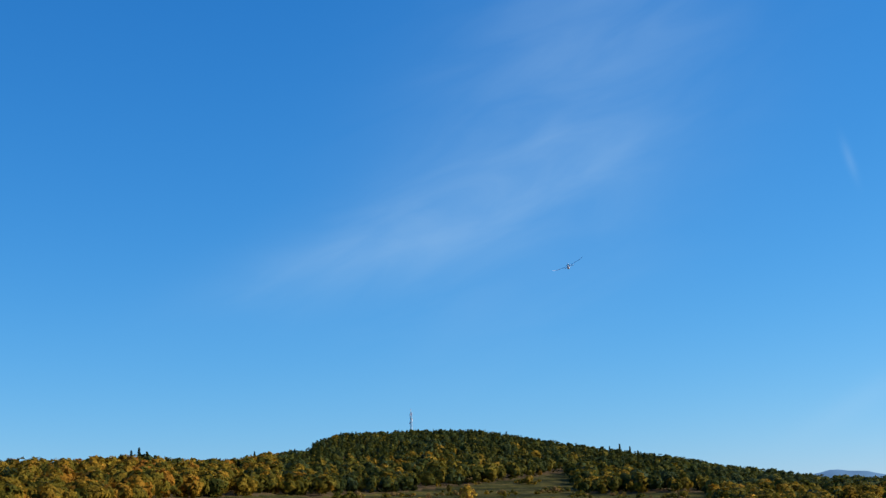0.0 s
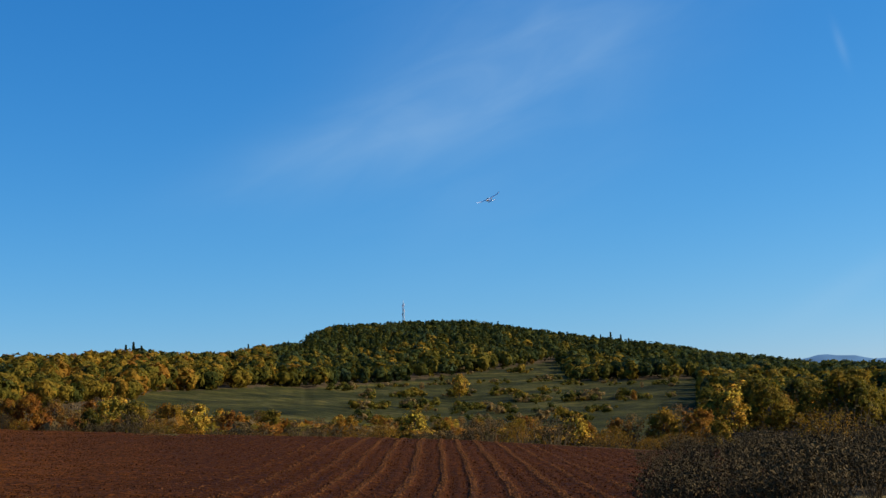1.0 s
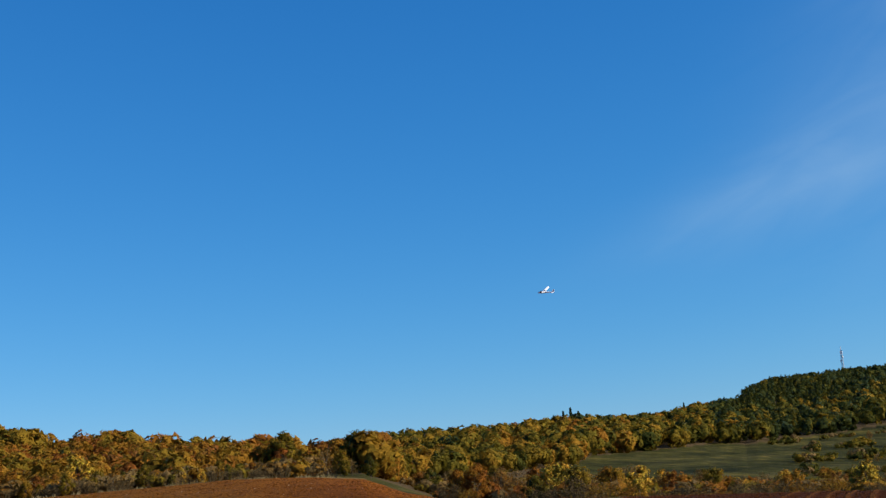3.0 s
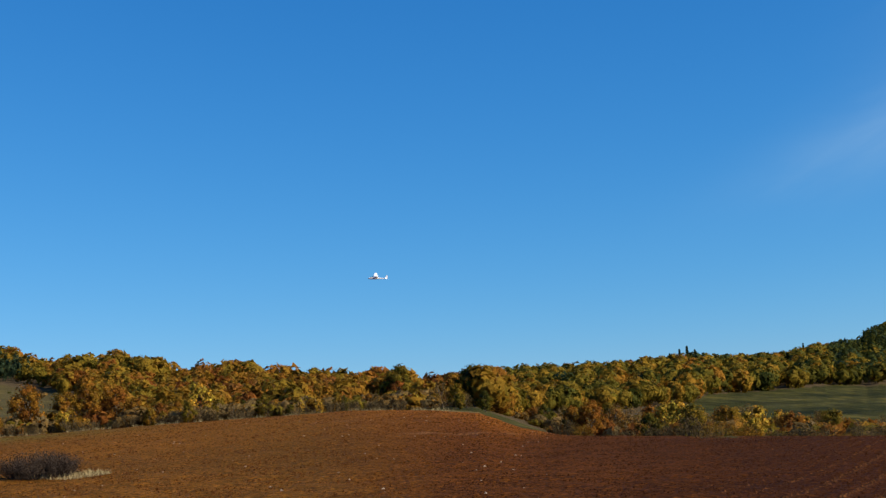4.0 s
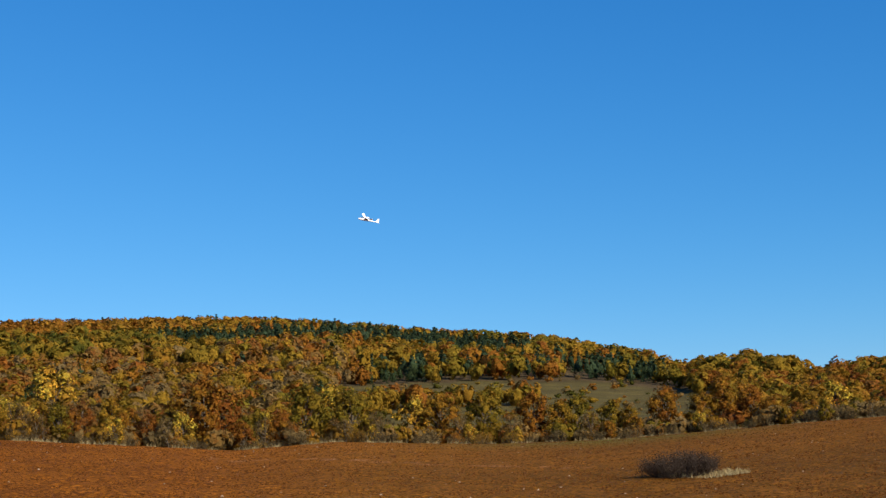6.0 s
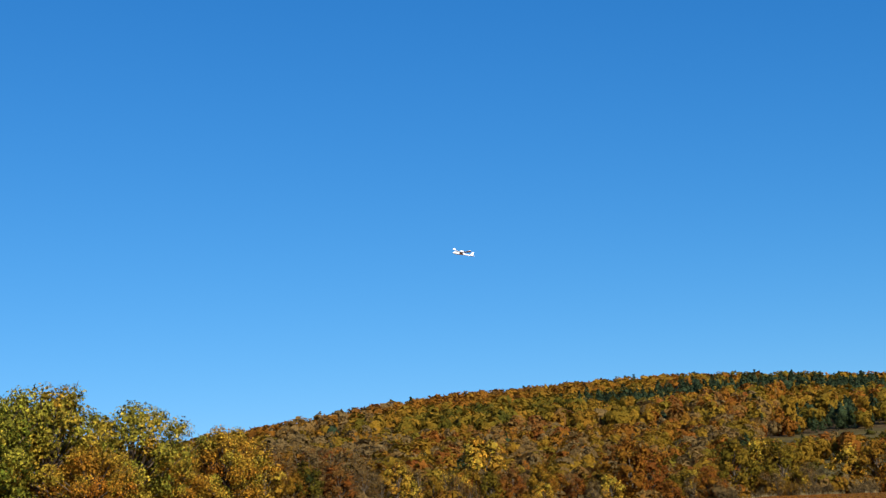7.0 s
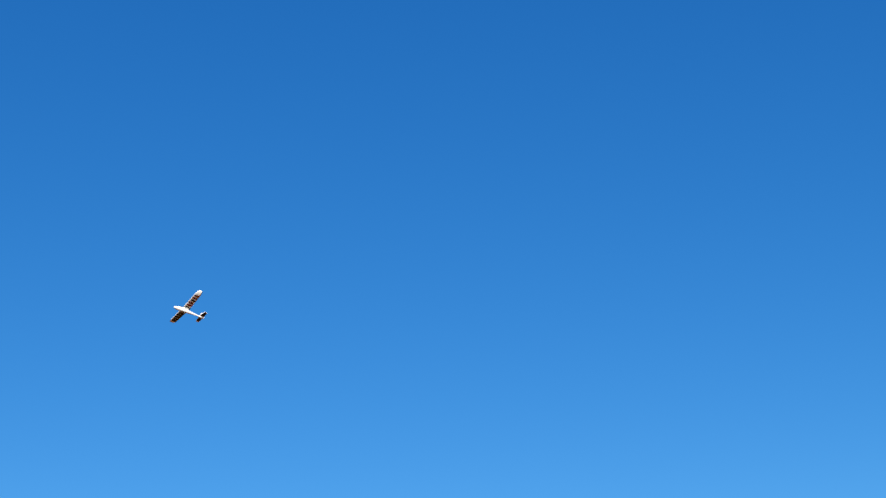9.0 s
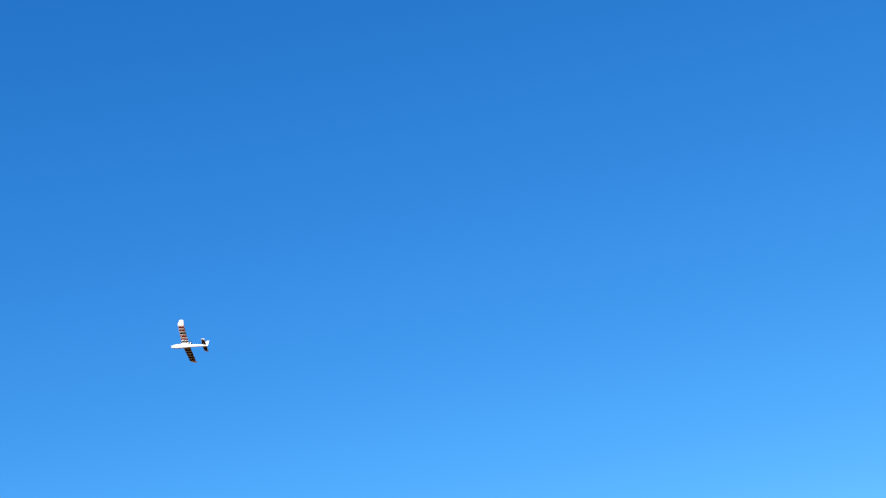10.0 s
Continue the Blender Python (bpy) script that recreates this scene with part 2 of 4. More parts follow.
def leaf_tris(rng, centres, normals, size):
    """Small three-cornered leaf clumps, turned at random about their normals."""
    n = len(centres)
    normals = unit(normals)
    a = unit(np.cross(normals, rng.normal(size=(n, 3))))
    b = np.cross(normals, a)
    s = np.broadcast_to(size, n)[:, None]
    u, w = rng.uniform(0.5, 0.8, (n, 1)), rng.uniform(0.35, 0.62, (n, 1))
    v = np.stack([centres + a * s * u, centres - a * s * 0.45 + b * s * w, centres - a * s * rng.uniform(0.25, 0.6, (n, 1)) - b * s * w], 1)
    return (v + rng.normal(size=v.shape) * s[:, None] * 0.06).reshape(-1, 3), np.arange(3 * n).reshape(-1, 3)


def ico(level):
    bm = bmesh.new()
    bmesh.ops.create_icosphere(bm, subdivisions=level, radius=1.0)
    v, f = np.array([p.co[:] for p in bm.verts]), np.array([[q.index for q in p.verts] for p in bm.faces])
    bm.free()
    return v, f


ICO = {1: ico(1)}


def cores(rng, centres, axes, level, rough=0.12, taper=None, ragged=0.13):
    """Leaf masses: one uneven, ragged closed form for each centre. Gives vertices, triangles and normals."""
    v0, f0 = ICO[level]
    n, m = len(centres), len(v0)
    bulge = np.ones((n, m))
    for k in (2.2, 3.6, 5.0):
        way = unit(rng.normal(size=(n, 1, 3)))
        bulge += rough * np.sin(k * (v0[None] * way).sum(-1) * 1.6 + rng.uniform(0, 6.28, (n, 1)))
    bulge *= 1 + rng.normal(0, ragged, (n, m))
    v = v0[None] * bulge[..., None] + rng.normal(0, ragged * 0.5, (n, m, 3))
    if taper is not None:
        slim = np.where(taper[:, None], 0.3 + 0.75 * (1 - (v0[None, :, 2] * 0.5 + 0.5)), 1.0)
        v[..., :2] *= slim[..., None]
    nrm = unit(v0[None] + (bulge[..., None] - 1) * v0[None] * 0.8 + rng.normal(0, ragged * 3.4, (n, m, 3)))
    v = centres[:, None] + v * axes[:, None]
    return v.reshape(-1, 3), (f0[None] + m * np.arange(n)[:, None, None]).reshape(-1, 3), nrm.reshape(-1, 3)


def crowns(name, rng, centre, axes, tint, leaves, leaf, pine, lobes=9):
    """Mesh of many tree crowns: clumps of leaves gathered in lobes round a small inner mass."""
    k = len(centre)
    cv, cf, cn = cores(rng, centre - axes * np.array([0, 0, 0.05]), axes * 0.5, 1, 0.08, pine)
    hub = unit(rng.normal(size=(k, lobes, 3)) + np.array([0, 0, 0.12]))
    pick = rng.integers(0, lobes, (k, leaves))
    lobe = np.take_along_axis(hub, pick[..., None], 1)
    own = unit(rng.normal(size=(k, leaves, 3)) + lobe * 0.7)
    out = lobe * 0.58 + own * 0.42 * rng.uniform(0.5, 1.0, (k, leaves, 1)) ** 0.5
    slim = np.where(pine[:, None], np.clip(0.75 - 0.62 * out[..., 2], 0.12, 1.2), 1.0)
    out[..., :2] *= slim[..., None]
    c = centre[:, None] + out * axes[:, None]
    soft = unit(unit(out) * 0.75 + own * 0.45 + rng.normal(size=out.shape) * 0.1)
    lv, lf = leaf_tris(rng, c.reshape(-1, 3), (soft + rng.normal(size=out.shape) * 0.25).reshape(-1, 3), np.repeat(leaf, leaves) * rng.uniform(0.6, 1.3, k * leaves))
    tone = np.take_along_axis(rng.normal(0, 0.03, (k, lobes)), pick, 1).ravel()
    lt = np.repeat(tint, leaves) + tone + rng.normal(0, 0.015, k * leaves)
    t = np.concatenate([np.repeat(tint, len(cf) // k), lt])
    return mesh_from(name, np.concatenate([cv, lv]), np.concatenate([cf, lf + len(cv)]), LEAF, np.clip(t, 0, 1), True, np.concatenate([cn, np.repeat(soft.reshape(-1, 3), 3, 0)]), np.repeat([0.0, 0.15], [len(cf), len(lf)]))


def tubes(paths, sides=5):
    """Tapered tubes along lists of (point, radius)."""
    verts, faces = [], []
    for path in paths:
        base = len(verts)
        for i, (p, r) in enumerate(path):
            q = np.asarray(path[min(i + 1, len(path) - 1)][0]) - np.asarray(path[max(i - 1, 0)][0])
            q = unit(q)
            a = unit(np.cross(q, (0.3, 0.9, 0.1)))
            b = np.cross(q, a)
            for k in range(sides):
                f = 2 * math.pi * k / sides
                verts.append(np.asarray(p) + r * (a * math.cos(f) + b * math.sin(f)))
        for i in range(len(path) - 1):
            for k in range(sides):
                k2 = (k + 1) % sides
                faces.append((base + i * sides + k, base + i * sides + k2, base + (i + 1) * sides + k2, base + (i + 1) * sides + k))
    return np.array(verts), np.array(faces)


# ---- the lie of the land, by bearing (degrees to the left) from the viewer ----
def table(text):
    p = np.array([[float(x) for x in w.split(":")] for w in text.split()])
    return p[:, 0], p[:, 1]


FIELD_EDGE_UP = table("-180:-1.5 -30:-1.6 -8:-1.45 0:-.68 6:-.29 12:.07 17.5:.45 19.3:.9 21:1.6 23:1.85 26:2 33:1.92 41:1.73 46:1.86 52:2.28 56:2.15 59.5:2.5 67:3.2 70:3.35 80:4 95:4.4 180:1")
FIELD_EDGE_R = table("-180:80 -10:72 5:78 12:95 18:112 24:130 40:132 55:120 65:108 72:95 95:78 180:80")
VERGE_UP = table("-180:-3.2 -30:-3.6 0:-3.3 18:-2.3 30:-2.1 44:-1.95 57:-1.3 70:-.2 95:.6 180:-2")
SHELF_DIP = table("-180:.6 -15:.5 0:.8 14.5:.75 19.3:-.25 21.8:-.25 25.5:.2 30:.15 180:.1")
FOOT_UP = table("-180:0 -20:-.7 -10:-.6 0:-.5 6:.2 10:.7 18:1.2 25:2.35 40:2.9 52:3.6 70:4.6 95:6 180:2")
FOOT_R = table("-180:250 -20:230 10:270 18:240 25:230 40:260 60:240 75:190 95:160 180:250")
RIDGE_R = table("-180:700 -20:700 -12:850 -5:1200 0:1300 4.5:1250 6:1000 9:760 14:650 20:470 28:430 35:460 40:600 50:780 58:800 66:700 75:480 95:320 180:700")
SKYLINE = table("-180:2 -30:1.3 -17:1.6 -14.4:1.72 -11.4:2.2 -8.8:2.72 -7:2.97 -5:3.3 -3.7:3.53 -2.1:3.85 -.5:4.08 1.7:4.1 3.4:4.06 4.6:4.05 5.4:3.8 5.8:3.48 8:3.3 9:3.1 11:3.12 12.6:3.36 14.8:3.22 17.6:3.3 19:3.3 21:3.4 22.6:3.3 24:3.6 26.5:3.68 28.3:3.82 30.8:4.25 31.7:4.3 32.8:4.2 35:4.8 36:4.75 37:4.75 38:4.65 39:5.05 40.7:5.52 42.8:6.0 44.6:6.25 48:6.6 51.3:7.05 54.6:7.38 57:7.5 60:7.54 63.8:7.56 66.8:7.42 70:7.1 72.1:6.85 76:6.5 95:7 180:3")
# height above the viewer's eye at which the woods begin
WOOD_UP = table("-180:-9 -16:-9 -10.3:-.6 -10:1.32 -5:1.42 -4.5:2.3 -2:2.05 2:1.72 6:1.6 7:1.75 8.2:1.72 11.9:1.72 12.6:1.4 19:1.35 22:1.6 180:1")


def read(tab, th):
    return np.interp(th, *tab)


def height(th, r):
    """Ground height at bearings th (degrees) and distances r (metres), as arrays of one shape."""
    th, r = np.atleast_1d(np.asarray(th, float)), np.atleast_1d(np.asarray(r, float))
    r2, rc, r4 = read(FIELD_EDGE_R, th), read(FOOT_R, th), read(RIDGE_R, th)

    def z(up, at):
        return 1.65 + at * np.tan(np.radians(up))

    e2 = read(FIELD_EDGE_UP, th)
    crown = 6.5 + 1.0 * (r4 > 900)
    z30, z2, zb, zc = z(read(VERGE_UP, th), 30), z(e2, r2), z(e2 - read(SHELF_DIP, th), 1.3 * r2), z(read(FOOT_UP, th), rc)
    z4 = z(read(SKYLINE, th), r4) - crown
    zero = np.zeros_like(r)
    R = np.stack([zero, zero + 12, zero + 30, r2, 1.3 * r2, rc, r4, 1.4 * r4, zero + 6000])
    H = np.stack([zero, z30 * 0.22, z30, z2, zb, zc, z4, z4 * 0.72, zero + 25])
    d = (H[1:] - H[:-1]) / (R[1:] - R[:-1])
    w1, w2 = 2 * (R[2:] - R[1:-1]) + (R[1:-1] - R[:-2]), (R[2:] - R[1:-1]) + 2 * (R[1:-1] - R[:-2])
    same = d[1:] * d[:-1] > 0
    inner = np.where(same, (w1 + w2) / np.where(same, w1 / np.where(same, d[:-1], 1) + w2 / np.where(same, d[1:], 1), 1), 0)
    S = np.concatenate([d[:1], inner, d[-1:]])
    out = np.zeros_like(r)
    for i in range(len(R) - 1):
        inside = (r >= R[i]) & (r <= R[i + 1])
        h = R[i + 1] - R[i]
        t = np.clip((r - R[i]) / h, 0, 1)
        out = np.where(inside, H[i] * (1 + 2 * t) * (1 - t) ** 2 + S[i] * h * t * (1 - t) ** 2 + H[i + 1] * t * t * (3 - 2 * t) + S[i + 1] * h * t * t * (t - 1), out)
    return out


# lower the ridges until the tree tops, not the ground, make the skyline
TREETOPS = (SKYLINE[0], SKYLINE[1].copy())
for _ in range(6):
    ridge = read(RIDGE_R, SKYLINE[0])[:, None] * np.linspace(0.35, 1.08, 60)
    tops = height(np.repeat(SKYLINE[0], 60), ridge.ravel()).reshape(ridge.shape) + np.where(ridge < 350, 4.3, 6.2)
    SKYLINE = (SKYLINE[0], SKYLINE[1] - (np.degrees(np.arctan2(tops - 1.65, ridge)).max(1) - TREETOPS[1]))


def xyz(th, r, z):
    a = np.radians(th)
    return np.stack([-np.sin(a) * r, np.cos(a) * r, z], -1)


def on_ground(th, r):
    th, r = np.atleast_1d(th).astype(float), np.atleast_1d(r).astype(float)
    return xyz(th, r, height(th, r))


def spot(th, up, near=3.0, far=2500.0):
    """Distance at which the ground is first met by a sight line at that bearing and elevation."""
    r = np.geomspace(near, far, 1500)
    e = np.degrees(np.arctan2(height(np.full(1500, th), r) - 1.65, r))
    hit = np.nonzero(e >= up)[0]
    return float(r[hit[0]]) if len(hit) else float(far)


def field_share(th, r):
    """1 in the ploughed field, 0 outside."""
    r2 = read(FIELD_EDGE_R, th)
    start = 29 + 1.5 * np.sin(np.radians(th) * 23) - 8 * (th < 12) * np.clip((12 - th) / 6, 0, 1)
    return ((r > start) & (r < r2) & (th > -11 - (75 - r) * 0.06)).astype(float)


def furrow_lane(x, y):
    """Counts the furrows across the part of the field ahead of the start; a crest lies at each half."""
    xf = x + 0.12 * np.sin(y / 9.0) + 0.03 * np.sin(y / 2.3 + x) + 0.0035 * np.maximum(-x, 0) ** 2
    return xf / 0.92 + 0.10 * np.sin(xf * 1.9)


def crest_strength(lane):
    return 0.1 + 0.9 * (0.5 + 0.5 * np.sin(np.floor(lane) * 12.9 + 2)) ** 2


def ground():
    th = np.concatenate([np.arange(-180, -26, 4.0), np.arange(-26, -14, 0.4), np.arange(-14, 13, 0.09), np.arange(13, 22, 0.16), np.arange(22, 112, 0.4), np.arange(112, 180, 4.0)])
    r = np.concatenate([[1e-6], np.geomspace(0.8, 20, 24)[:-1], np.geomspace(20, 140, 130)[:-1], np.geomspace(140, 4900, 150)])
    T, R = np.meshgrid(th, r, indexing="ij")
    Z = height(T.ravel(), R.ravel()).reshape(T.shape)
    X, Y = -np.sin(np.radians(T)) * R, np.cos(np.radians(T)) * R
    soil = field_share(T, R)
    # furrows run away from the viewer in the part of the field ahead of the start
    rows = soil * np.clip((13 - T) / 5, 0, 1)
    lane = furrow_lane(X, Y)
    crest = np.exp(-((lane - np.floor(lane) - 0.5) / 0.11) ** 2) * crest_strength(lane)
    Z = Z + rows * (0.055 * crest + 0.012 * np.sin(2 * np.pi * lane * 2 + 0.7))
    Z = Z + soil * (0.06 - 0.048 * rows) * np.sin(X * 1.3 + 2 * np.sin(Y * 0.7)) * np.sin(Y * 1.1 + X * 0.4)
    n, k = T.shape
    verts = np.stack([X, Y, Z], -1).reshape(-1, 3)
    i, j = np.meshgrid(np.arange(n), np.arange(k - 1), indexing="ij")
    i2 = (i + 1) % n
    faces = np.stack([i * k + j, i2 * k + j, i2 * k + j + 1, i * k + j + 1], -1).reshape(-1, 4)[:, ::-1]
    me = mesh_from("ground", verts, faces, GROUND, smooth=True)
    up = np.degrees(np.arctan2(Z - 1.65, R))
    r2 = read(FIELD_EDGE_R, T)
    meadow = ((R > 1.15 * r2) & (up < read(WOOD_UP, T)) & (T < 14)).astype(float)
    clear = ((T > 37.5) & (T < 52) & (R > 165) & (up < np.interp(T, [37.5, 41.5, 46, 52], [3.4, 4.1, 4.4, 4.5]))).astype(float)
    strip = ((R >= r2) & (R < r2 * 1.035) & (T > 21)).astype(float)
    verge = ((R < 30) & (soil < 0.5)).astype(float)
    green = ((T > 18.3) & (T < 24.0) & (R > r2) & (R < r2 * 1.2)).astype(float)
    meadow = np.clip(meadow + green + clear * 0.85 + verge * 0.6, 0, 1)
    rough = ((T < -9) & (R < 140) & (soil < 0.5)).astype(float)
    dry = np.clip(strip * 0.85 + verge * 0.7 + clear * 0.35 + rough * 0.15, 0, 1)
    sprout = soil * np.clip(1 - np.abs(T - 41) / 9, 0, 1) * np.clip(1 - np.abs(R / r2 - 0.88) / 0.16, 0, 1) * 1.0
    patch = ((np.abs(T - 11.7) < 0.9) & (R > 0.9 * r2) & (R < r2)).astype(float)
    meadow = np.maximum(meadow, patch)
    soil = soil * (1 - patch)
    sprout = np.clip(sprout + soil * 0.22 * np.clip((T - 22) / 6, 0, 1) * np.clip((58 - T) / 8, 0, 1), 0, 1)
    track = np.zeros_like(T)
    for line, wide in (([(41.6, 0.64), (44.5, 0.9), (48.3, 1.2), (53.9, 1.69), (57, 1.9)], 0.45), ([(19.3, 0.62), (21, 0.78), (24.3, 0.98)], 0.7), ([(25.6, 1.6), (27.6, 1.62)], 0.7)):
        at = [spot(a, up, 28.0) for a, up in line]
        a0, a1 = line[0][0], line[-1][0]
        track = np.maximum(track, soil * (np.abs(R - np.interp(T, [a for a, _ in line], at)) < wide) * (T > a0) * (T < a1))
    # furrow crests take a share of the track's paler colour
    track = np.clip(track + rows * crest * 0.55, 0, 1)
    sprout = np.clip(sprout - track, 0, 1)
    # the first mask darkens soil by bearing for shade seen against the light
    for name, value in (("backlit", soil * np.interp(T, [-14, 9, 16, 24, 34], [1.0, 1.0, 0.8, 0.6, 0.12]) * np.where(T > 18, np.clip((1.12 - R / r2) / 0.4, 0.3, 1), 1)), ("track", track), ("soil", soil), ("meadow", meadow), ("dry", dry), ("sprout", sprout)):
        me.attributes.new(name, "FLOAT", "POINT").data.foreach_set("value", value.astype(np.float32).ravel())
    return tagged(new("ground", me), "rolling land with a red ploughed field, meadow and verge", "ground", kind="structure")


ground()


# ---- far range ----
def far_range():
    th = np.linspace(-32, -11.5, 60)
    top = 4600 * np.tan(np.radians(1.5 + 0.5 * np.exp(-((th + 14.9) / 2.0) ** 2) + 0.4 * np.exp(-((th + 20) / 2.5) ** 2) + 0.03 * np.sin(th * 5)))
    top[-6:] *= np.linspace(0.95, 0.3, 6)
    rows = [xyz(th, np.full(60, 4250.0), np.full(60, 5.0)), xyz(th, np.full(60, 4600.0), top), xyz(th, np.full(60, 4850.0), np.full(60, 5.0))]
    v = np.concatenate(rows)
    f = [(a * 60 + i, a * 60 + i + 1, (a + 1) * 60 + i + 1, (a + 1) * 60 + i) for a in range(2) for i in range(59)]
    tagged(new("distant_mountains", mesh_from("distant_mountains", v, np.array(f)[:, ::-1], FAR_BLUE, smooth=True)), "blue hazy mountain range beyond the woods", "mountain", kind="structure")


far_range()


# ---- woods on the hills ----
def wood_tint(rng, th, r, up, n):
    """Share of ochre, orange, olive and pine among the trees of the hills."""
    t = rng.choice([0.18, 0.28, 0.38, 0.46, 0.53, 0.60, 0.68, 0.84, 0.93], n, p=[0.06, 0.13, 0.2, 0.2, 0.14, 0.08, 0.03, 0.1, 0.06]) + rng.normal(0, 0.03, n)
    return t


def far_woods():
    rng = np.random.default_rng(5)
    n = 105000
    th = rng.uniform(-19.5, 79, n)
    rmin, rmax = read(FIELD_EDGE_R, th) * 1.25, read(RIDGE_R, th) * 1.06
    r = np.sqrt(rng.uniform(0, 1, n) * (rmax ** 2 - rmin ** 2) + rmin ** 2)
    z = height(th, r)
    up = np.degrees(np.arctan2(z - 1.65, r))
    clear = (th > 37.5) & (th < 52) & (r > 250) & (up > 3.1 + (th - 37.5) * 0.04) & (up < np.interp(th, [37.5, 41.5, 46, 52], [3.5, 4.2, 4.4, 4.5]))
    front = (th > 36.5) & (th < 52) & (up < 3.3)
    keep = (up > read(WOOD_UP, th)) & ~clear & ~front & ((th < 20) & (r > 190) | (th >= 20) & (r > 150))
    th, r, z, up = th[keep], r[keep], z[keep], up[keep]
    # thin to about one tree in each cell, wider cells far off
    p = xyz(th, r, z)
    cell = np.where(r > 700, 7.6, np.where(r > 350, 6.6, 4.7))
    key = np.stack([np.floor(p[:, 0] / cell), np.floor(p[:, 1] / cell), cell], -1)
    _, first = np.unique(key, axis=0, return_index=True)
    th, r, z, up, p = th[first], r[first], z[first], up[first], p[first]
    n = len(th)
    tint = wood_tint(rng, th, r, up, n)
    swirl = np.sin(p[:, 0] / 70 + 1.3) * np.sin(p[:, 1] / 90) + 0.5 * np.sin(p[:, 0] / 31 + p[:, 1] / 43)
    tint = 0.46 + 0.55 * (tint - 0.46) + 0.07 * swirl + 0.05 * np.sin(p[:, 0] / 13) * np.sin(p[:, 1] / 17 + 1)
    u = rng.uniform(size=n)
    sky_up = read(TREETOPS, th) - 0.25
    # left hill: russet crown, a yellow-green belt below it, bare grey-brown trees at its foot
    left = th > 44
    russet = left & (up > sky_up - 0.75 - 0.25 * swirl) & (th > 55)
    tint[russet] = 0.58 + 0.06 * swirl[russet] + rng.normal(0, 0.035, russet.sum())
    belt = left & ~russet & (th > 56) & (up > 5.4 + 0.2 * swirl)
    tint[belt] = rng.choice([0.26, 0.36, 0.41, 0.46, 0.52], belt.sum()) + rng.normal(0, 0.025, belt.sum())
    foot = (th > 51) & (up < 5.6 + 0.3 * swirl) & (u < 0.34)
    tint[foot] = rng.choice([0.82, 0.88, 0.93, 0.97], foot.sum()) + rng.normal(0, 0.02, foot.sum())
    grey = (th > 66.5) & (th < 71.5) & (up > 4.8) & (up < 6.9) & (u < 0.62)
    tint[grey] = rng.uniform(0.9, 1.0, grey.sum())
    mauve = (np.abs(th - 61.4) < 0.8) & (np.abs(up - sky_up + 0.2) < 0.2)
    tint[mauve] = 0.85
    # pine stands near the top of the left hill, above the clearing and on the masted hill
    pine = (th > 44) & (th < 58.8) & (np.abs(up - np.interp(th, [44, 48, 52, 56.7, 58.8], [5.2, 5.75, 6.35, 6.2, 6.35])) < 0.25 + 0.1 * swirl) & (u < 0.93)
    pine |= (th > 49.5) & (th < 57.5) & (up > 6.75) & (np.abs(up - sky_up + 0.05) < 0.28) & (u < 0.9)
    pine |= (th > -8) & (th < 6.5) & (up > sky_up - 0.9 - 0.3 * swirl) & (u < 0.6)
    pine |= (th > 38) & (th < 51) & (up > np.interp(th, [38, 42, 50], [3.6, 4.2, 4.4])) & (up < np.interp(th, [38, 42, 50], [4.1, 4.75, 4.95])) & (u < 0.5)
    pine |= u > 0.985
    tint[pine] = np.where(th[pine] < 30, 0.12, 0.01) + rng.uniform(0, 0.04, pine.sum())
    # woods ahead and right: darker tints stand in for the crowns' shaded sides
    tint[(th < 20) & ~pine] -= 0.13
    tint[(th < -9) & ~pine] -= 0.07
    tint[(th < 7) & (r > 500) & ~pine] -= 0.2
    tint[(th < 7) & (r > 500) & (up > sky_up - 0.7) & ~pine] -= 0.1
    tint[~pine] = np.maximum(tint[~pine], 0.13)
    plain_wood = ~pine & ~foot & ~grey & ~mauve & (r > 250)
    tint[plain_wood] = np.minimum(tint[plain_wood], 0.66)
    hgt = rng.uniform(4.8, 7.4, n) * np.where(th < 20, 1.05, 1.0) * np.where(r < 350, 0.68, 1)
    hgt[pine] *= 1.08
    wid = hgt * rng.choice([0.42, 0.52, 0.66], n) * rng.uniform(0.9, 1.1, n)
    wid[pine] *= 0.66
    for name, sel, leaves, leaf in (("near", r < 350, 220, 0.27), ("middle", (r >= 350) & (r < 620), 150, 0.32), ("far", r >= 620, 88, 0.4)):
        axes = np.stack([wid[sel], wid[sel], hgt[sel] * 0.56], -1)
        centre = p[sel] + np.array([0, 0, 1.0]) * (hgt[sel] * 0.46)[:, None]
        me = crowns("hillside_woods_" + name, rng, centre, axes, tint[sel], leaves, wid[sel] * leaf, pine[sel])
        tagged(new("hillside_woods", me), "autumn woodland of ochre, orange and olive trees on the hillsides", "woods", kind="stuff")


far_woods()


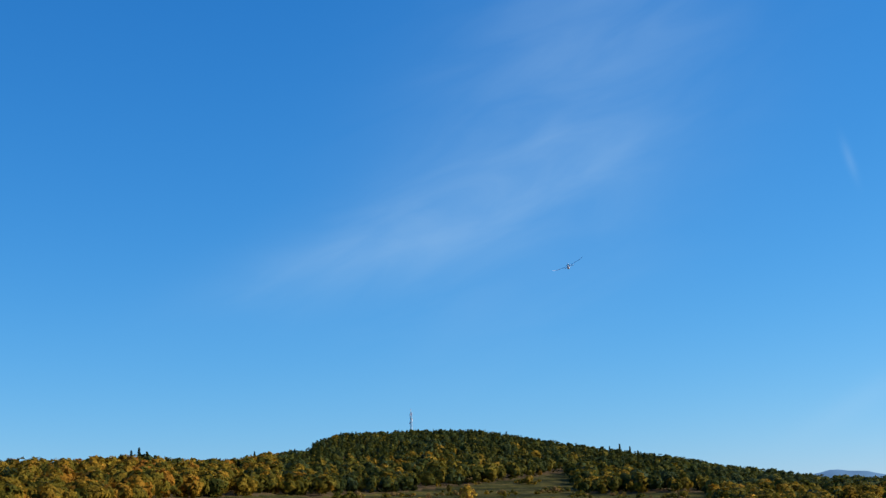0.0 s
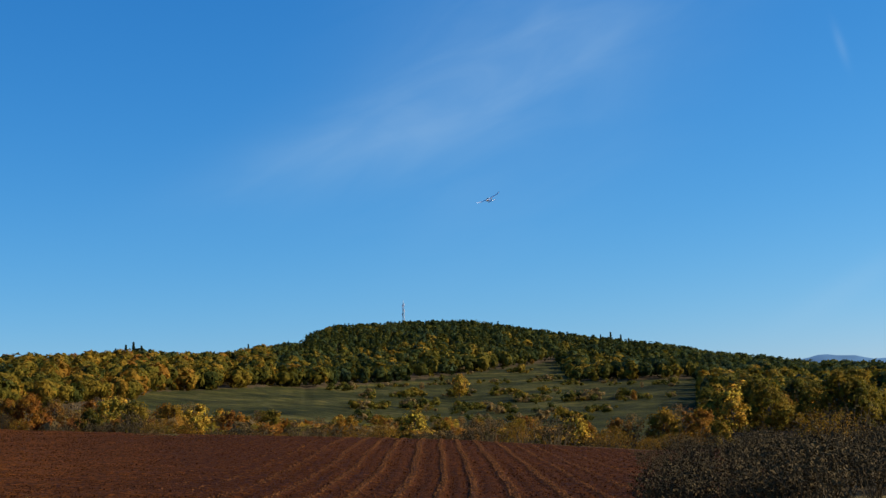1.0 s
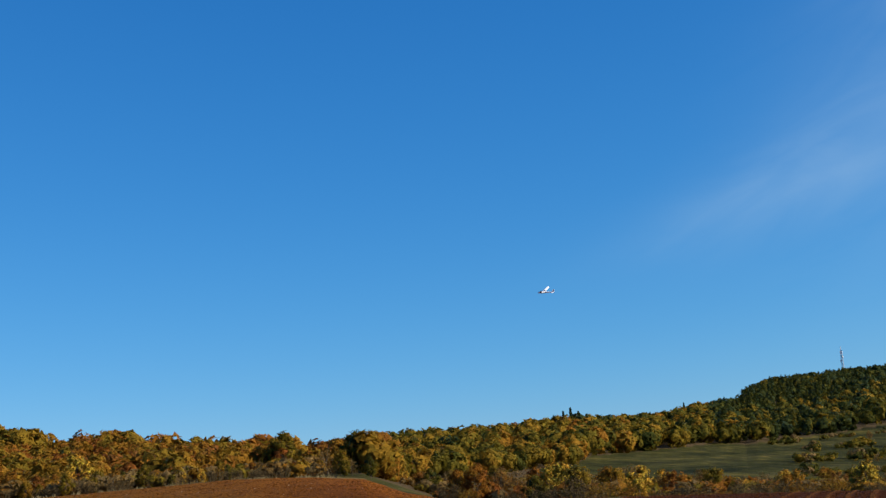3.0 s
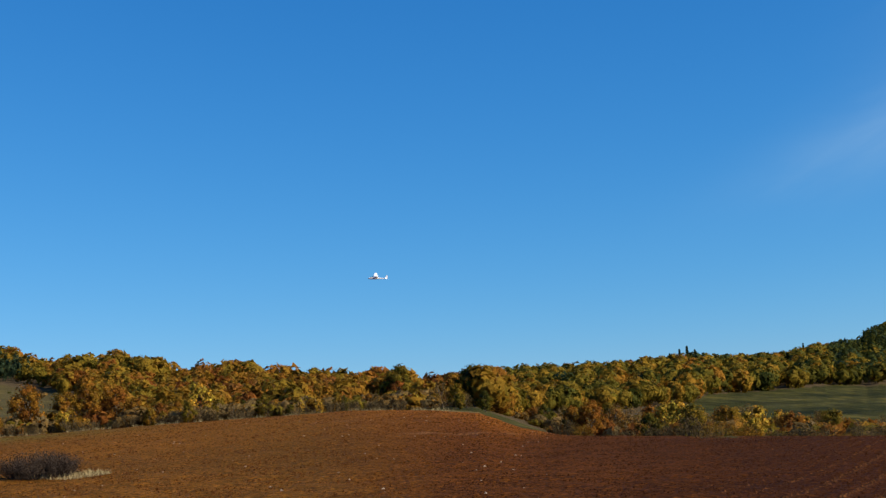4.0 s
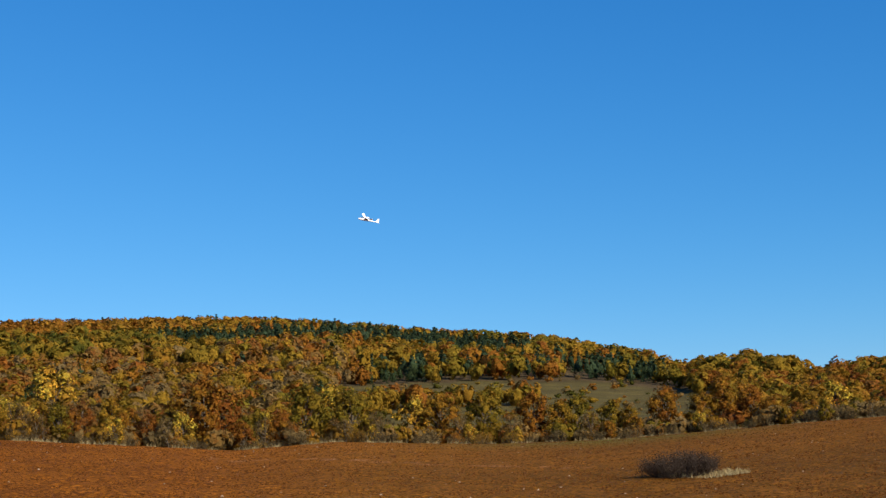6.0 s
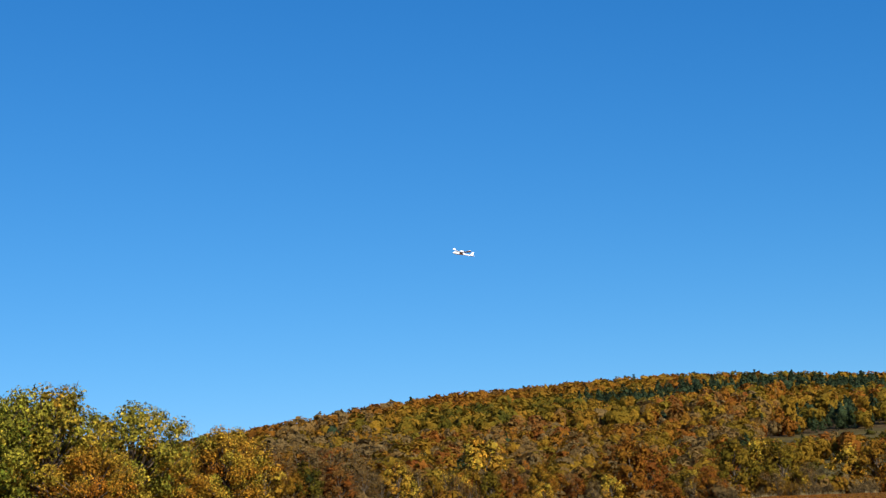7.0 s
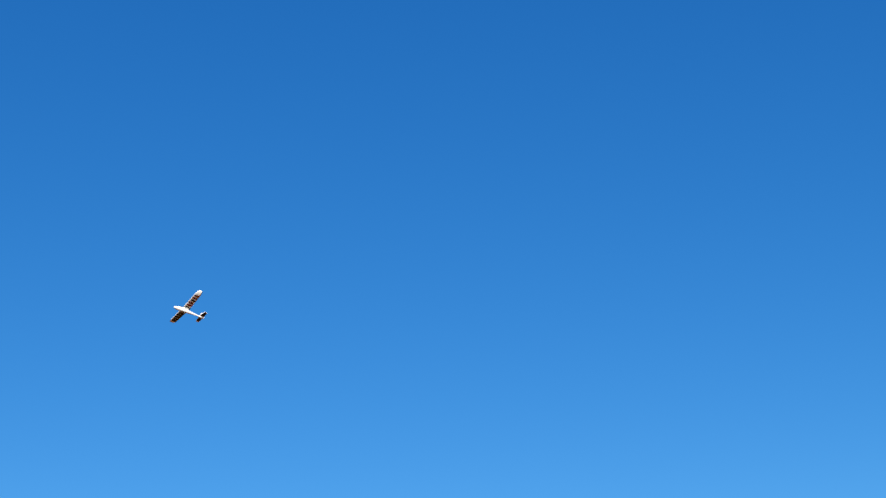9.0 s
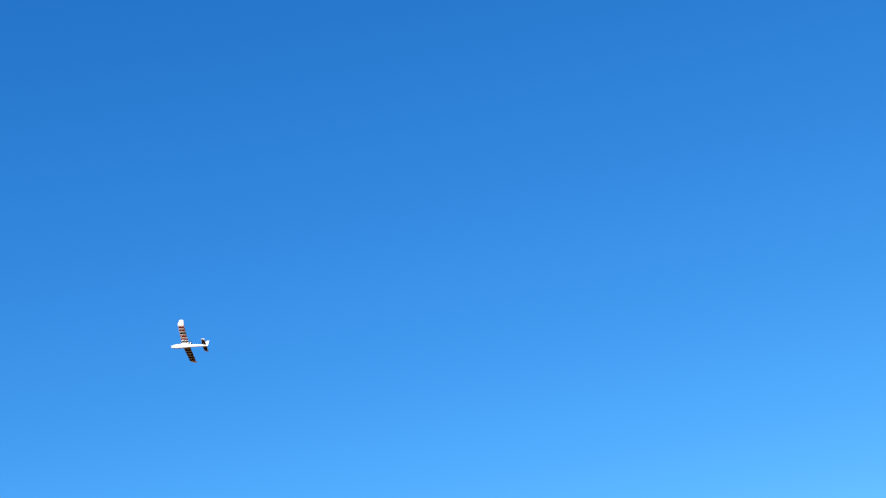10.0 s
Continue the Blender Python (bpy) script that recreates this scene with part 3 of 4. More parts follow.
# ---- single trees ----
def tree_meshes(seed, tall, wide, quads, leaf, tint, low=0.25, lobes=11, bare=0.0, lump=0.22, core=0.8, leaves=None, mixed=0.045):
    """Trunk with limbs, and a crown of leaf clumps gathered in uneven lobes."""
    rng = np.random.default_rng(seed)
    paths, centres, radii = [], [], []
    lean = rng.normal(0, 0.05, 2) * tall
    top = np.array([lean[0], lean[1], tall * 0.8])
    trunk = [(np.array([0, 0, -0.3]), tall * 0.030), (np.array([0.01 * tall, 0, tall * 0.12]), tall * 0.022), (top * 0.45 + np.array([0.02 * tall, 0, 0]), tall * 0.016), (top, tall * 0.006)]
    paths.append(trunk)
    for i in range(lobes):
        a = 2.4 * i + rng.uniform(-0.4, 0.4)
        hgt = low + (0.86 - low) * (i + 0.5) / lobes
        out = wide * 0.5 * math.sin(math.pi * (0.18 + 0.72 * (hgt - low) / (0.95 - low))) * rng.uniform(0.4, 1.05)
        c = np.array([math.cos(a) * out, math.sin(a) * out, hgt * tall]) + np.array([lean[0], lean[1], 0]) * hgt
        centres.append(c)
        radii.append(wide * lump * rng.uniform(0.7, 1.3))
        root = np.array([lean[0] * 0.4, lean[1] * 0.4, tall * max(0.1, hgt * 0.55)])
        paths.append([(root, tall * 0.010), ((root + c) / 2 + np.array([0, 0, -0.03 * tall]), tall * 0.007), (c + (c - root) * 0.25, tall * 0.002)])
    centres.append(np.array([lean[0], lean[1], tall * 0.88]))
    radii.append(wide * lump)
    centres, radii = np.array(centres), np.array(radii)
    pick = rng.integers(0, len(centres), quads)
    d = unit(rng.normal(size=(quads, 3)) + np.array([0, 0, 0.2]))
    # twig ends: clumps gather along rays inside each lobe
    ray = unit(rng.normal(size=(len(centres), 9, 3)))[pick, rng.integers(0, 9, quads)]
    d = unit(d + ray * 0.9)
    dist = rng.uniform(0.3, 1.0, (quads, 1)) ** 0.65
    c = centres[pick] + d * dist * radii[pick][:, None] * np.array([1.1, 1.1, 0.95])
    c[:, 2] = np.maximum(c[:, 2], 0.25)
    d = unit(c - np.array([lean[0] * 0.5, lean[1] * 0.5, tall * 0.45]))
    own = unit(c - centres[pick])
    v, f = leaf_tris(rng, c, d * 0.6 + own * 0.5 + rng.normal(size=c.shape) * 0.4, leaf * rng.uniform(0.6, 1.3, len(c)))
    soft = unit(d * 0.55 + own * 0.75 + rng.normal(size=c.shape) * (0.6 if leaves else 0.25))
    lobe_t = rng.normal(0, mixed, len(centres))
    tt = tint + lobe_t[pick] + rng.normal(0, 0.035, len(c))
    for i in range(int(12 + 70 * bare)):
        b = centres[rng.integers(len(centres))]
        e = b + unit(rng.normal(size=3) + np.array([0, 0, 0.8])) * wide * rng.uniform(0.08, 0.17) * (1.0 if tall > 8 else 0.5)
        paths.append([(b, tall * 0.003), (e, tall * 0.0007)])
    tv, tf = tubes(paths, 4)
    cv, cf, cn = cores(rng, centres, radii[:, None] * np.array([1.0, 1.0, 0.85]) * core, 1, 0.1)
    cn = unit(cn + 0.8 * unit(cv - np.array([0, 0, tall * 0.45])))
    crown = mesh_from("crown", np.concatenate([cv, v]), np.concatenate([cf, f + len(cv)]), leaves or LEAF, np.clip(np.concatenate([np.repeat(tint + lobe_t, 20), tt]), 0, 1), True, np.concatenate([cn, np.repeat(soft, 3, 0)]), np.repeat([0.0, 1.0 if leaves else 0.25], [len(cf), len(f)]))
    return mesh_from("trunk", tv, tf, BARK, smooth=True), crown


def tree(name, meshes, label, category="tree", group="", parts=("trunk", "crown")):
    ob = new(name)
    for p, me in zip(parts, meshes):
        part_mesh(p, me, ob)
    return tagged(ob, label, category, group)


def standing(th, r, size=1.0, spin=0.0, sink=0.05):
    x, y, z = on_ground(th, r)[0]
    return Matrix.Translation((x, y, z - sink)) @ Euler((0, 0, spin)).to_matrix().to_4x4() @ Matrix.Diagonal((size, size, size, 1))


def planted(proto, m):
    """The first copy of a kind takes the prototype itself."""
    if not proto.get("set_out"):
        proto["set_out"] = 1
        proto.matrix_basis = m
        return proto
    return copy_thing(proto, m @ Matrix.Diagonal([1 / k for k in proto.scale] + [1]))


def twig_meshes(seed, tall, wide, stems, tint, leaves):
    """A shrub of many thin stems rising from one root, with few leaves left."""
    rng = np.random.default_rng(seed)
    paths = []
    tips = []
    for i in range(stems):
        a, out = rng.uniform(0, 2 * math.pi), wide * 0.5 * math.sqrt(rng.uniform(0.02, 1))
        hgt = tall * rng.uniform(0.55, 1.0) * (1 - 0.45 * (out / (wide * 0.5)) ** 2)
        foot = np.array([math.cos(a) * out * 0.55, math.sin(a) * out * 0.55, -0.1])
        tip = np.array([math.cos(a) * out, math.sin(a) * out, hgt])
        mid = (foot + tip) / 2 + rng.normal(0, 0.05, 3) * wide
        paths.append([(foot, 0.022), (mid, 0.014), (tip, 0.004)])
        for _ in range(3):
            q = mid + (tip - mid) * rng.uniform(0, 1)
            e = q + unit(rng.normal(size=3) + np.array([0, 0, 0.7])) * tall * rng.uniform(0.12, 0.28)
            paths.append([(q, 0.010), (e, 0.003)])
            tips.append(e)
            tips.append((q + e) / 2)
    tv, tf = tubes(paths, 3)
    tips = np.array(tips)
    c = tips[rng.integers(0, len(tips), leaves)] + rng.normal(0, 0.07, (leaves, 3)) * wide * 0.5
    c[:, 2] = np.maximum(c[:, 2], 0.06)
    v, f = leaf_quads(rng, c, rng.normal(size=c.shape) + np.array([0, 0, 0.5]), 0.028 * tall * rng.uniform(0.6, 1.5, leaves) + 0.025)
    return mesh_from("wood", tv, tf, TWIG), mesh_from("foliage", v, f, LEAF, np.clip(tint + rng.normal(0, 0.05, leaves), 0, 1))


def treeline():
    rng = np.random.default_rng(21)
    kinds = []
    for i, (tint, bare, words) in enumerate([
            (0.36, 0.1, "yellow-green"), (0.46, 0.2, "golden yellow"), (0.50, 0.2, "golden ochre"), (0.58, 0.2, "orange-ochre"), (0.66, 0.2, "orange"),
            (0.74, 0.3, "rust-red"), (0.22, 0.1, "olive green"), (0.86, 1.0, "thin brown"), (0.93, 1.0, "almost leafless grey-brown")]):
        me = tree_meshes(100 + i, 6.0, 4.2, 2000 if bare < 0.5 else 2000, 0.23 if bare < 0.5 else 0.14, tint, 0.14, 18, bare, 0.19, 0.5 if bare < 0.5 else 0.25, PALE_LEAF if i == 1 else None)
        kinds.append(tree("oak_tree", me, words + " autumn oak beside the ploughed field", "tree", "trees along the field's edge"))
    weights = np.array([0.13, 0.19, 0.17, 0.12, 0.05, 0.02, 0.09, 0.12, 0.11])
    sparse = np.array([0.09, 0.12, 0.12, 0.11, 0.05, 0.03, 0.04, 0.24, 0.20])
    showing = np.array([66.4, 57.1, 53.1, 48.66, 47.57, 45.9, 43.9, 42.3, 38.8, 36.2, 29.6])
    # field edge from the crest round to the tall trees
    for th in np.arange(21.5, 76, 0.62):
        for row in range(2):
            a = th + rng.uniform(-0.45, 0.45)
            if 22.0 < a < 25.2 and row == 0 or np.abs(showing - a).min() < 0.7:
                continue
            r = float(read(FIELD_EDGE_R, a)) * 1.03 + 3 + row * 9 + rng.uniform(-2, 3)
            w = weights if a < 36 else sparse
            k = kinds[rng.choice(9, p=w)]
            if 37 < a < 52 and row == 1 and rng.uniform() < 0.6:
                continue
            lim = float(np.interp(a, [20, 24, 33, 38, 47, 52, 60, 66, 72, 76], [2.6, 2.7, 2.9, 2.85, 3.1, 3.6, 4.3, 5.0, 6.2, 6.4]))
            most = (1.65 + r * math.tan(radians(lim)) - float(height(a, r)[0])) / 6.0
            planted(k, standing(a, r, min(rng.uniform(0.45, 0.8) if row == 0 else rng.uniform(0.7, 1.05), most * (rng.uniform(0.6, 0.95) if row == 0 else rng.uniform(0.82, 1.0))), rng.uniform(0, 6.28)))
    # hollow behind the crest, ahead of the start
    for i in range(80):
        a = rng.uniform(-3.5, 21.5)
        r = rng.uniform(1.28, 2.0) * float(read(FIELD_EDGE_R, a)) * np.interp(a, [-4, 8, 21], [1.15, 1.1, 0.92])
        if 18.2 < a < 22.8 and r < 1.3 * float(read(FIELD_EDGE_R, a)):
            continue
        w = weights * np.array([1, 1.2, 1, 1.3, 1, 1, 0.8, 1.5, 1.5])
        k = kinds[rng.choice(9, p=w / w.sum())]
        lim = float(np.interp(a, [-4, 2, 7, 12, 20], [0.15, 0.4, 0.9, 1.55, 2.0])) * rng.uniform(0.55, 1.0)
        size = (1.65 + r * math.tan(radians(lim)) - float(height(a, r)[0])) / 6.0
        planted(k, standing(a, r, min(1.15, max(0.35, size)), rng.uniform(0, 6.28)))
    # wood edge on the right, mostly olive trees to darken its shaded side
    for i in range(28):
        a = rng.uniform(-20, -10.2)
        r = rng.uniform(150, 235)
        k = kinds[rng.choice([0, 6, 6, 6, 0, 6, 1])]
        planted(k, standing(a, r, rng.uniform(0.8, 1.25), rng.uniform(0, 6.28)))
    # single trees and bushes on the meadow
    for i in range(12):
        a = rng.uniform(-9.5, 6)
        top = float(read(WOOD_UP, a))
        r = spot(a, rng.uniform(-0.4, top), 150)
        k = kinds[rng.choice(9, p=weights)]
        planted(k, standing(a, min(r, 800), rng.uniform(0.25, 0.6), rng.uniform(0, 6.28)))
    r = spot(-0.4, 0.95, 150)
    planted(kinds[1], standing(-0.4, r, r * (math.tan(radians(1.97)) - math.tan(radians(0.95))) / 6.0, 1.0))
    # trees that stand out: bearing, height of the top above the eye, steps behind the edge, kind
    for a, up, back, k in [(66.5, 5.15, 4, 1), (66.0, 4.4, 3, 1), (62.8, 5.95, 60, 1), (57.2, 5.2, 8, 3), (56.5, 4.8, 10, 4), (54.0, 3.7, 4, 4), (53.1, 4.75, 10, 0), (60.6, 4.6, 6, 2), (63.9, 4.5, 5, 1), (61.9, 4.5, 5, 5),
                           (48.66, 4.1, 8, 1), (47.57, 4.1, 7, 2), (45.9, 4.1, 8, 0), (43.9, 3.9, 8, 3), (43.1, 3.5, 7, 2), (42.3, 3.75, 8, 0), (40.9, 3.4, 8, 0), (40.0, 3.1, 6, 2), (38.8, 3.8, 9, 3), (37.4, 3.5, 10, 2), (36.25, 4.1, 14, 3), (35.3, 3.6, 9, 4), (34.6, 3.1, 7, 3),
                           (51.2, 4.5, 9, 0), (52.2, 4.7, 12, 1), (50.2, 3.5, 6, 7), (46.9, 3.3, 5, 8), (44.9, 3.1, 5, 8), (41.6, 3.0, 5, 8), (33.6, 2.85, 6, 5), (32.1, 3.6, 22, 1), (29.6, 2.95, 6, 0), (28.2, 2.8, 6, 2), (26.6, 2.7, 6, 2),
                           (24.1, 3.85, 30, 0), (21.15, 3.65, 26, 6), (22.4, 3.0, 20, 8), (20.7, 2.55, 10, 6), (21.9, 2.9, 8, 0), (16.5, 1.9, 24, 4), (17.2, 1.7, 22, 3), (14.2, 1.25, 14, 6), (13.0, 1.7, 22, 1), (12.4, 1.5, 18, 0), (10.1, 0.9, 12, 1), (4.3, 0.4, 14, 3), (1.6, 0.65, 16, 1),
                           (-4.85, 0.2, 14, 1), (-5.3, -0.1, 16, 3), (-6.6, -0.05, 18, 3), (-7.4, 0.1, 18, 7), (-8.3, 0.3, 18, 2), (-9.2, 0.4, 19, 7), (-10.0, 0.2, 18, 3), (-10.6, -0.3, 16, 0), (73.2, 6.95, 4, 3), (69.2, 6.2, 12, 8), (68.0, 6.0, 10, 8), (70.3, 6.3, 12, 8), (67.6, 5.2, 6, 8), (71.3, 6.1, 9, 7)]:
        r = float(read(FIELD_EDGE_R, a)) * 1.03 + back
        tall = 1.65 + r * math.tan(radians(up)) - float(height(a, r)[0])
        planted(kinds[k], standing(a, r, max(0.3, tall / 6.0), a))


treeline()


def tall_trees():
    """The stand of tall trees at the field's corner."""
    kinds, tops = [], []
    for i, (tint, words) in enumerate([(0.31, "tall ochre and green oak with gaps in its crown"), (0.2, "dense dark green oak beside the field"), (0.375, "tall yellow-ochre oak beside the field"), (0.51, "orange-brown oak with dense dry leaves")]):
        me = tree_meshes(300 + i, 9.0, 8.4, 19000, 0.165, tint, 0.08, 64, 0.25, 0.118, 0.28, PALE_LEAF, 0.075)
        kinds.append(tree("tall_oak_tree", me, words, "tree", "tall trees at the field's corner"))
        zs = np.empty(3 * len(me[1].vertices), np.float32)
        me[1].vertices.foreach_get("co", zs)
        tops.append(float(np.percentile(zs[2::3], 99.3)))
    for k, th, r, up, spin in [(0, 87.0, 66, 10.7, 0.3), (2, 91.5, 64, 10.2, 2.0), (3, 84.6, 68, 9.1, 1.0), (1, 82.4, 67, 8.85, 0.0), (2, 79.9, 72, 8.95, 0.7),
                               (0, 76.9, 74, 8.1, 2.4), (3, 73.2, 80, 6.95, 1.7), (3, 89.2, 60, 8.4, 4.0), (2, 83.6, 64, 6.4, 4.4), (3, 78.4, 68, 6.6, 5.0), (3, 75.4, 76, 6.6, 0.2),
                               (1, 86.0, 75, 9.0, 2.0), (0, 94.5, 62, 9.5, 5.5), (3, 80.8, 80, 8.3, 3.0), (2, 84.0, 60, 6.0, 1.5)]:
        ground_z = float(height(th, r)[0])
        tall = 1.65 + r * math.tan(radians(up)) - ground_z
        planted(kinds[k], standing(th, r, tall / tops[k], spin))


tall_trees()


def brush():
    rng = np.random.default_rng(8)
    kinds = []
    for i, (tint, words, leaves) in enumerate([(0.85, "leafless brown thorn shrub", 800), (0.80, "rusty brown thorn shrub", 900), (0.93, "grey dry thorn shrub", 700), (0.5, "ochre-leaved shrub", 1300)]):
        me = twig_meshes(500 + i, 1.6, 2.4, 34, tint, leaves)
        if i < 3:
            me[1].materials[0] = BRUSH_LEAF
        kinds.append(tree("thorn_shrub", me, words + " on rough ground", "shrub", "thorn shrubs", ("wood", "foliage")))
    for i in range(120):
        a = -7.6 - 13 * rng.uniform() ** 0.9
        r = rng.uniform(25, 72)
        planted(kinds[rng.choice([0, 0, 1, 2, 2])], standing(a, r, rng.uniform(0.45, 0.9) * np.interp(a, [-20, -8], [1.3, 0.75]), rng.uniform(0, 6.28)))
    for i in range(34):
        a = rng.uniform(-10.6, -4.4)
        planted(kinds[rng.choice([1, 3, 0])], standing(a, rng.uniform(80, 96), rng.uniform(0.7, 1.1), rng.uniform(0, 6.28)))
    for a, r, size, k in [(-6.3, 92, 1.5, 3), (-7.4, 94, 1.75, 0), (-8.6, 95, 1.9, 1), (-9.6, 94, 1.75, 3), (-10.4, 92, 1.4, 1), (-15.3, 60, 1.5, 2), (-14.8, 58, 1.2, 3)]:
        planted(kinds[k], standing(a, r, size, a))
    for a in np.arange(22.5, 76, 0.75):
        a += rng.uniform(-0.3, 0.3)
        planted(kinds[rng.choice([0, 0, 1, 2, 2, 3])], standing(a, float(read(FIELD_EDGE_R, a)) * 1.03 + rng.uniform(0, 3), rng.uniform(0.5, 1.1), rng.uniform(0, 6.28)))
    for a in np.arange(-4, 18, 0.6):
        a += rng.uniform(-0.3, 0.3)
        planted(kinds[rng.choice([0, 1, 2, 3])], standing(a, float(read(FIELD_EDGE_R, a)) * rng.uniform(1.03, 1.25), rng.uniform(0.6, 1.3), rng.uniform(0, 6.28)))


brush()


def hedges():
    """Low hedges and scrub along the banks of the meadow, and scrub in the hollow."""
    rng = np.random.default_rng(77)
    feet, size, tint = [], [], []
    for a0, a1, u0, u1, n in [(-4.5, 3.5, 1.0, 1.15, 190), (-9, -2, 0.62, 0.75, 210), (-2.5, 4.5, 0.45, 0.75, 190), (-7.5, 0, 0.15, 0.35, 90), (-5, 5.5, 1.5, 1.55, 170), (-10, -4.5, 1.1, 1.3, 60), (-3.5, 1, 1.85, 2.1, 60), (-6, 4, -0.2, 0.2, 90)]:
        for i in range(n):
            f = rng.uniform()
            a = a0 + (a1 - a0) * f
            if math.sin(a * 3.1 + u0 * 9) < -0.45:
                continue
            r = spot(a, u0 + (u1 - u0) * f + rng.normal(0, 0.05), 150, 1000)
            feet.append(on_ground(a, r)[0])
            size.append(rng.uniform(0.6, 1.7) * (1.9 if rng.uniform() < 0.12 else 1))
            tint.append(rng.choice([0.13, 0.15, 0.2, 0.24, 0.34, 0.93, 0.97]))
    for i in range(1500):
        a = rng.uniform(-4.5, 21.5)
        r = float(read(FIELD_EDGE_R, a)) * rng.uniform(1.2, 2.2)
        if 18.2 < a and r < 1.3 * float(read(FIELD_EDGE_R, a)):
            continue
        feet.append(on_ground(a, r)[0])
        top = float(np.interp(a, [-4, 2, 7, 12, 20], [-0.1, 0.2, 0.75, 1.2, 1.7])) * rng.uniform(0.4, 1.05)
        size.append(min(2.6, max(0.7, (1.65 + r * math.tan(radians(top)) - feet[-1][2]) / 1.5)))
        tint.append(rng.choice([0.3, 0.46, 0.54, 0.62, 0.72, 0.86, 0.93], p=[0.1, 0.18, 0.14, 0.14, 0.06, 0.2, 0.18]))
    for i in range(1300):
        a = rng.uniform(22.8, 76)
        r = float(read(FIELD_EDGE_R, a)) * 1.04 + rng.uniform(1, 40)
        feet.append(on_ground(a, r)[0])
        size.append(rng.uniform(0.7, 1.9) if r < 150 else rng.uniform(1.2, 2.4))
        tint.append(rng.choice([0.3, 0.48, 0.6, 0.72, 0.86, 0.92, 0.97], p=[0.1, 0.15, 0.13, 0.07, 0.2, 0.2, 0.15]))
    for i in range(130):
        a = rng.uniform(38, 51)
        feet.append(on_ground(a, spot(a, rng.uniform(2.7, 4.3), 200))[0])
        size.append(rng.uniform(0.5, 1.5))
        tint.append(rng.choice([0.16, 0.4, 0.6, 0.9]))
    feet, size, tint = np.array(feet), np.array(size), np.array(tint)
    wide = size[:, None] * rng.uniform(0.75, 1.15, (len(feet), 1)) * np.array([1, 1, 0.62])
    me = crowns("scrub", rng, feet + np.array([0, 0, 0.5]) * size[:, None], wide, tint, 90, size * 0.27, np.zeros(len(feet), bool))
    tagged(new("scrub", me), "brown and ochre scrub along banks and field edges", "scrub", kind="stuff")


hedges()


def field_bush():
    """The lone dark bush left standing in the ploughed field, with dry grass round it."""
    r = spot(38.4, 0.13, 25)
    me = twig_meshes(700, 1.6, 4.8, 420, 0.90, 6500)
    for m in me:
        m.materials[0] = DARK_TWIG
    ob = tree("lone_bush", me, "lone dark brown leafless bush in the ploughed field", "bush", "", ("wood", "foliage"))
    ob.matrix_basis = standing(38.3, r, r / 82.0)
    return r


BUSH_R = field_bush()


def blades(rng, feet, tall, lean, wide):
    n = len(feet)
    a = rng.uniform(0, 2 * np.pi, n)
    side = np.stack([np.cos(a), np.sin(a), np.zeros(n)], -1) * wide[:, None]
    tip = feet + np.stack([rng.normal(0, lean, n), rng.normal(0, lean, n), np.ones(n)], -1) * tall[:, None]
    v = np.stack([feet - side, feet + side, tip], 1).reshape(-1, 3)
    return v, np.arange(3 * n).reshape(-1, 3)


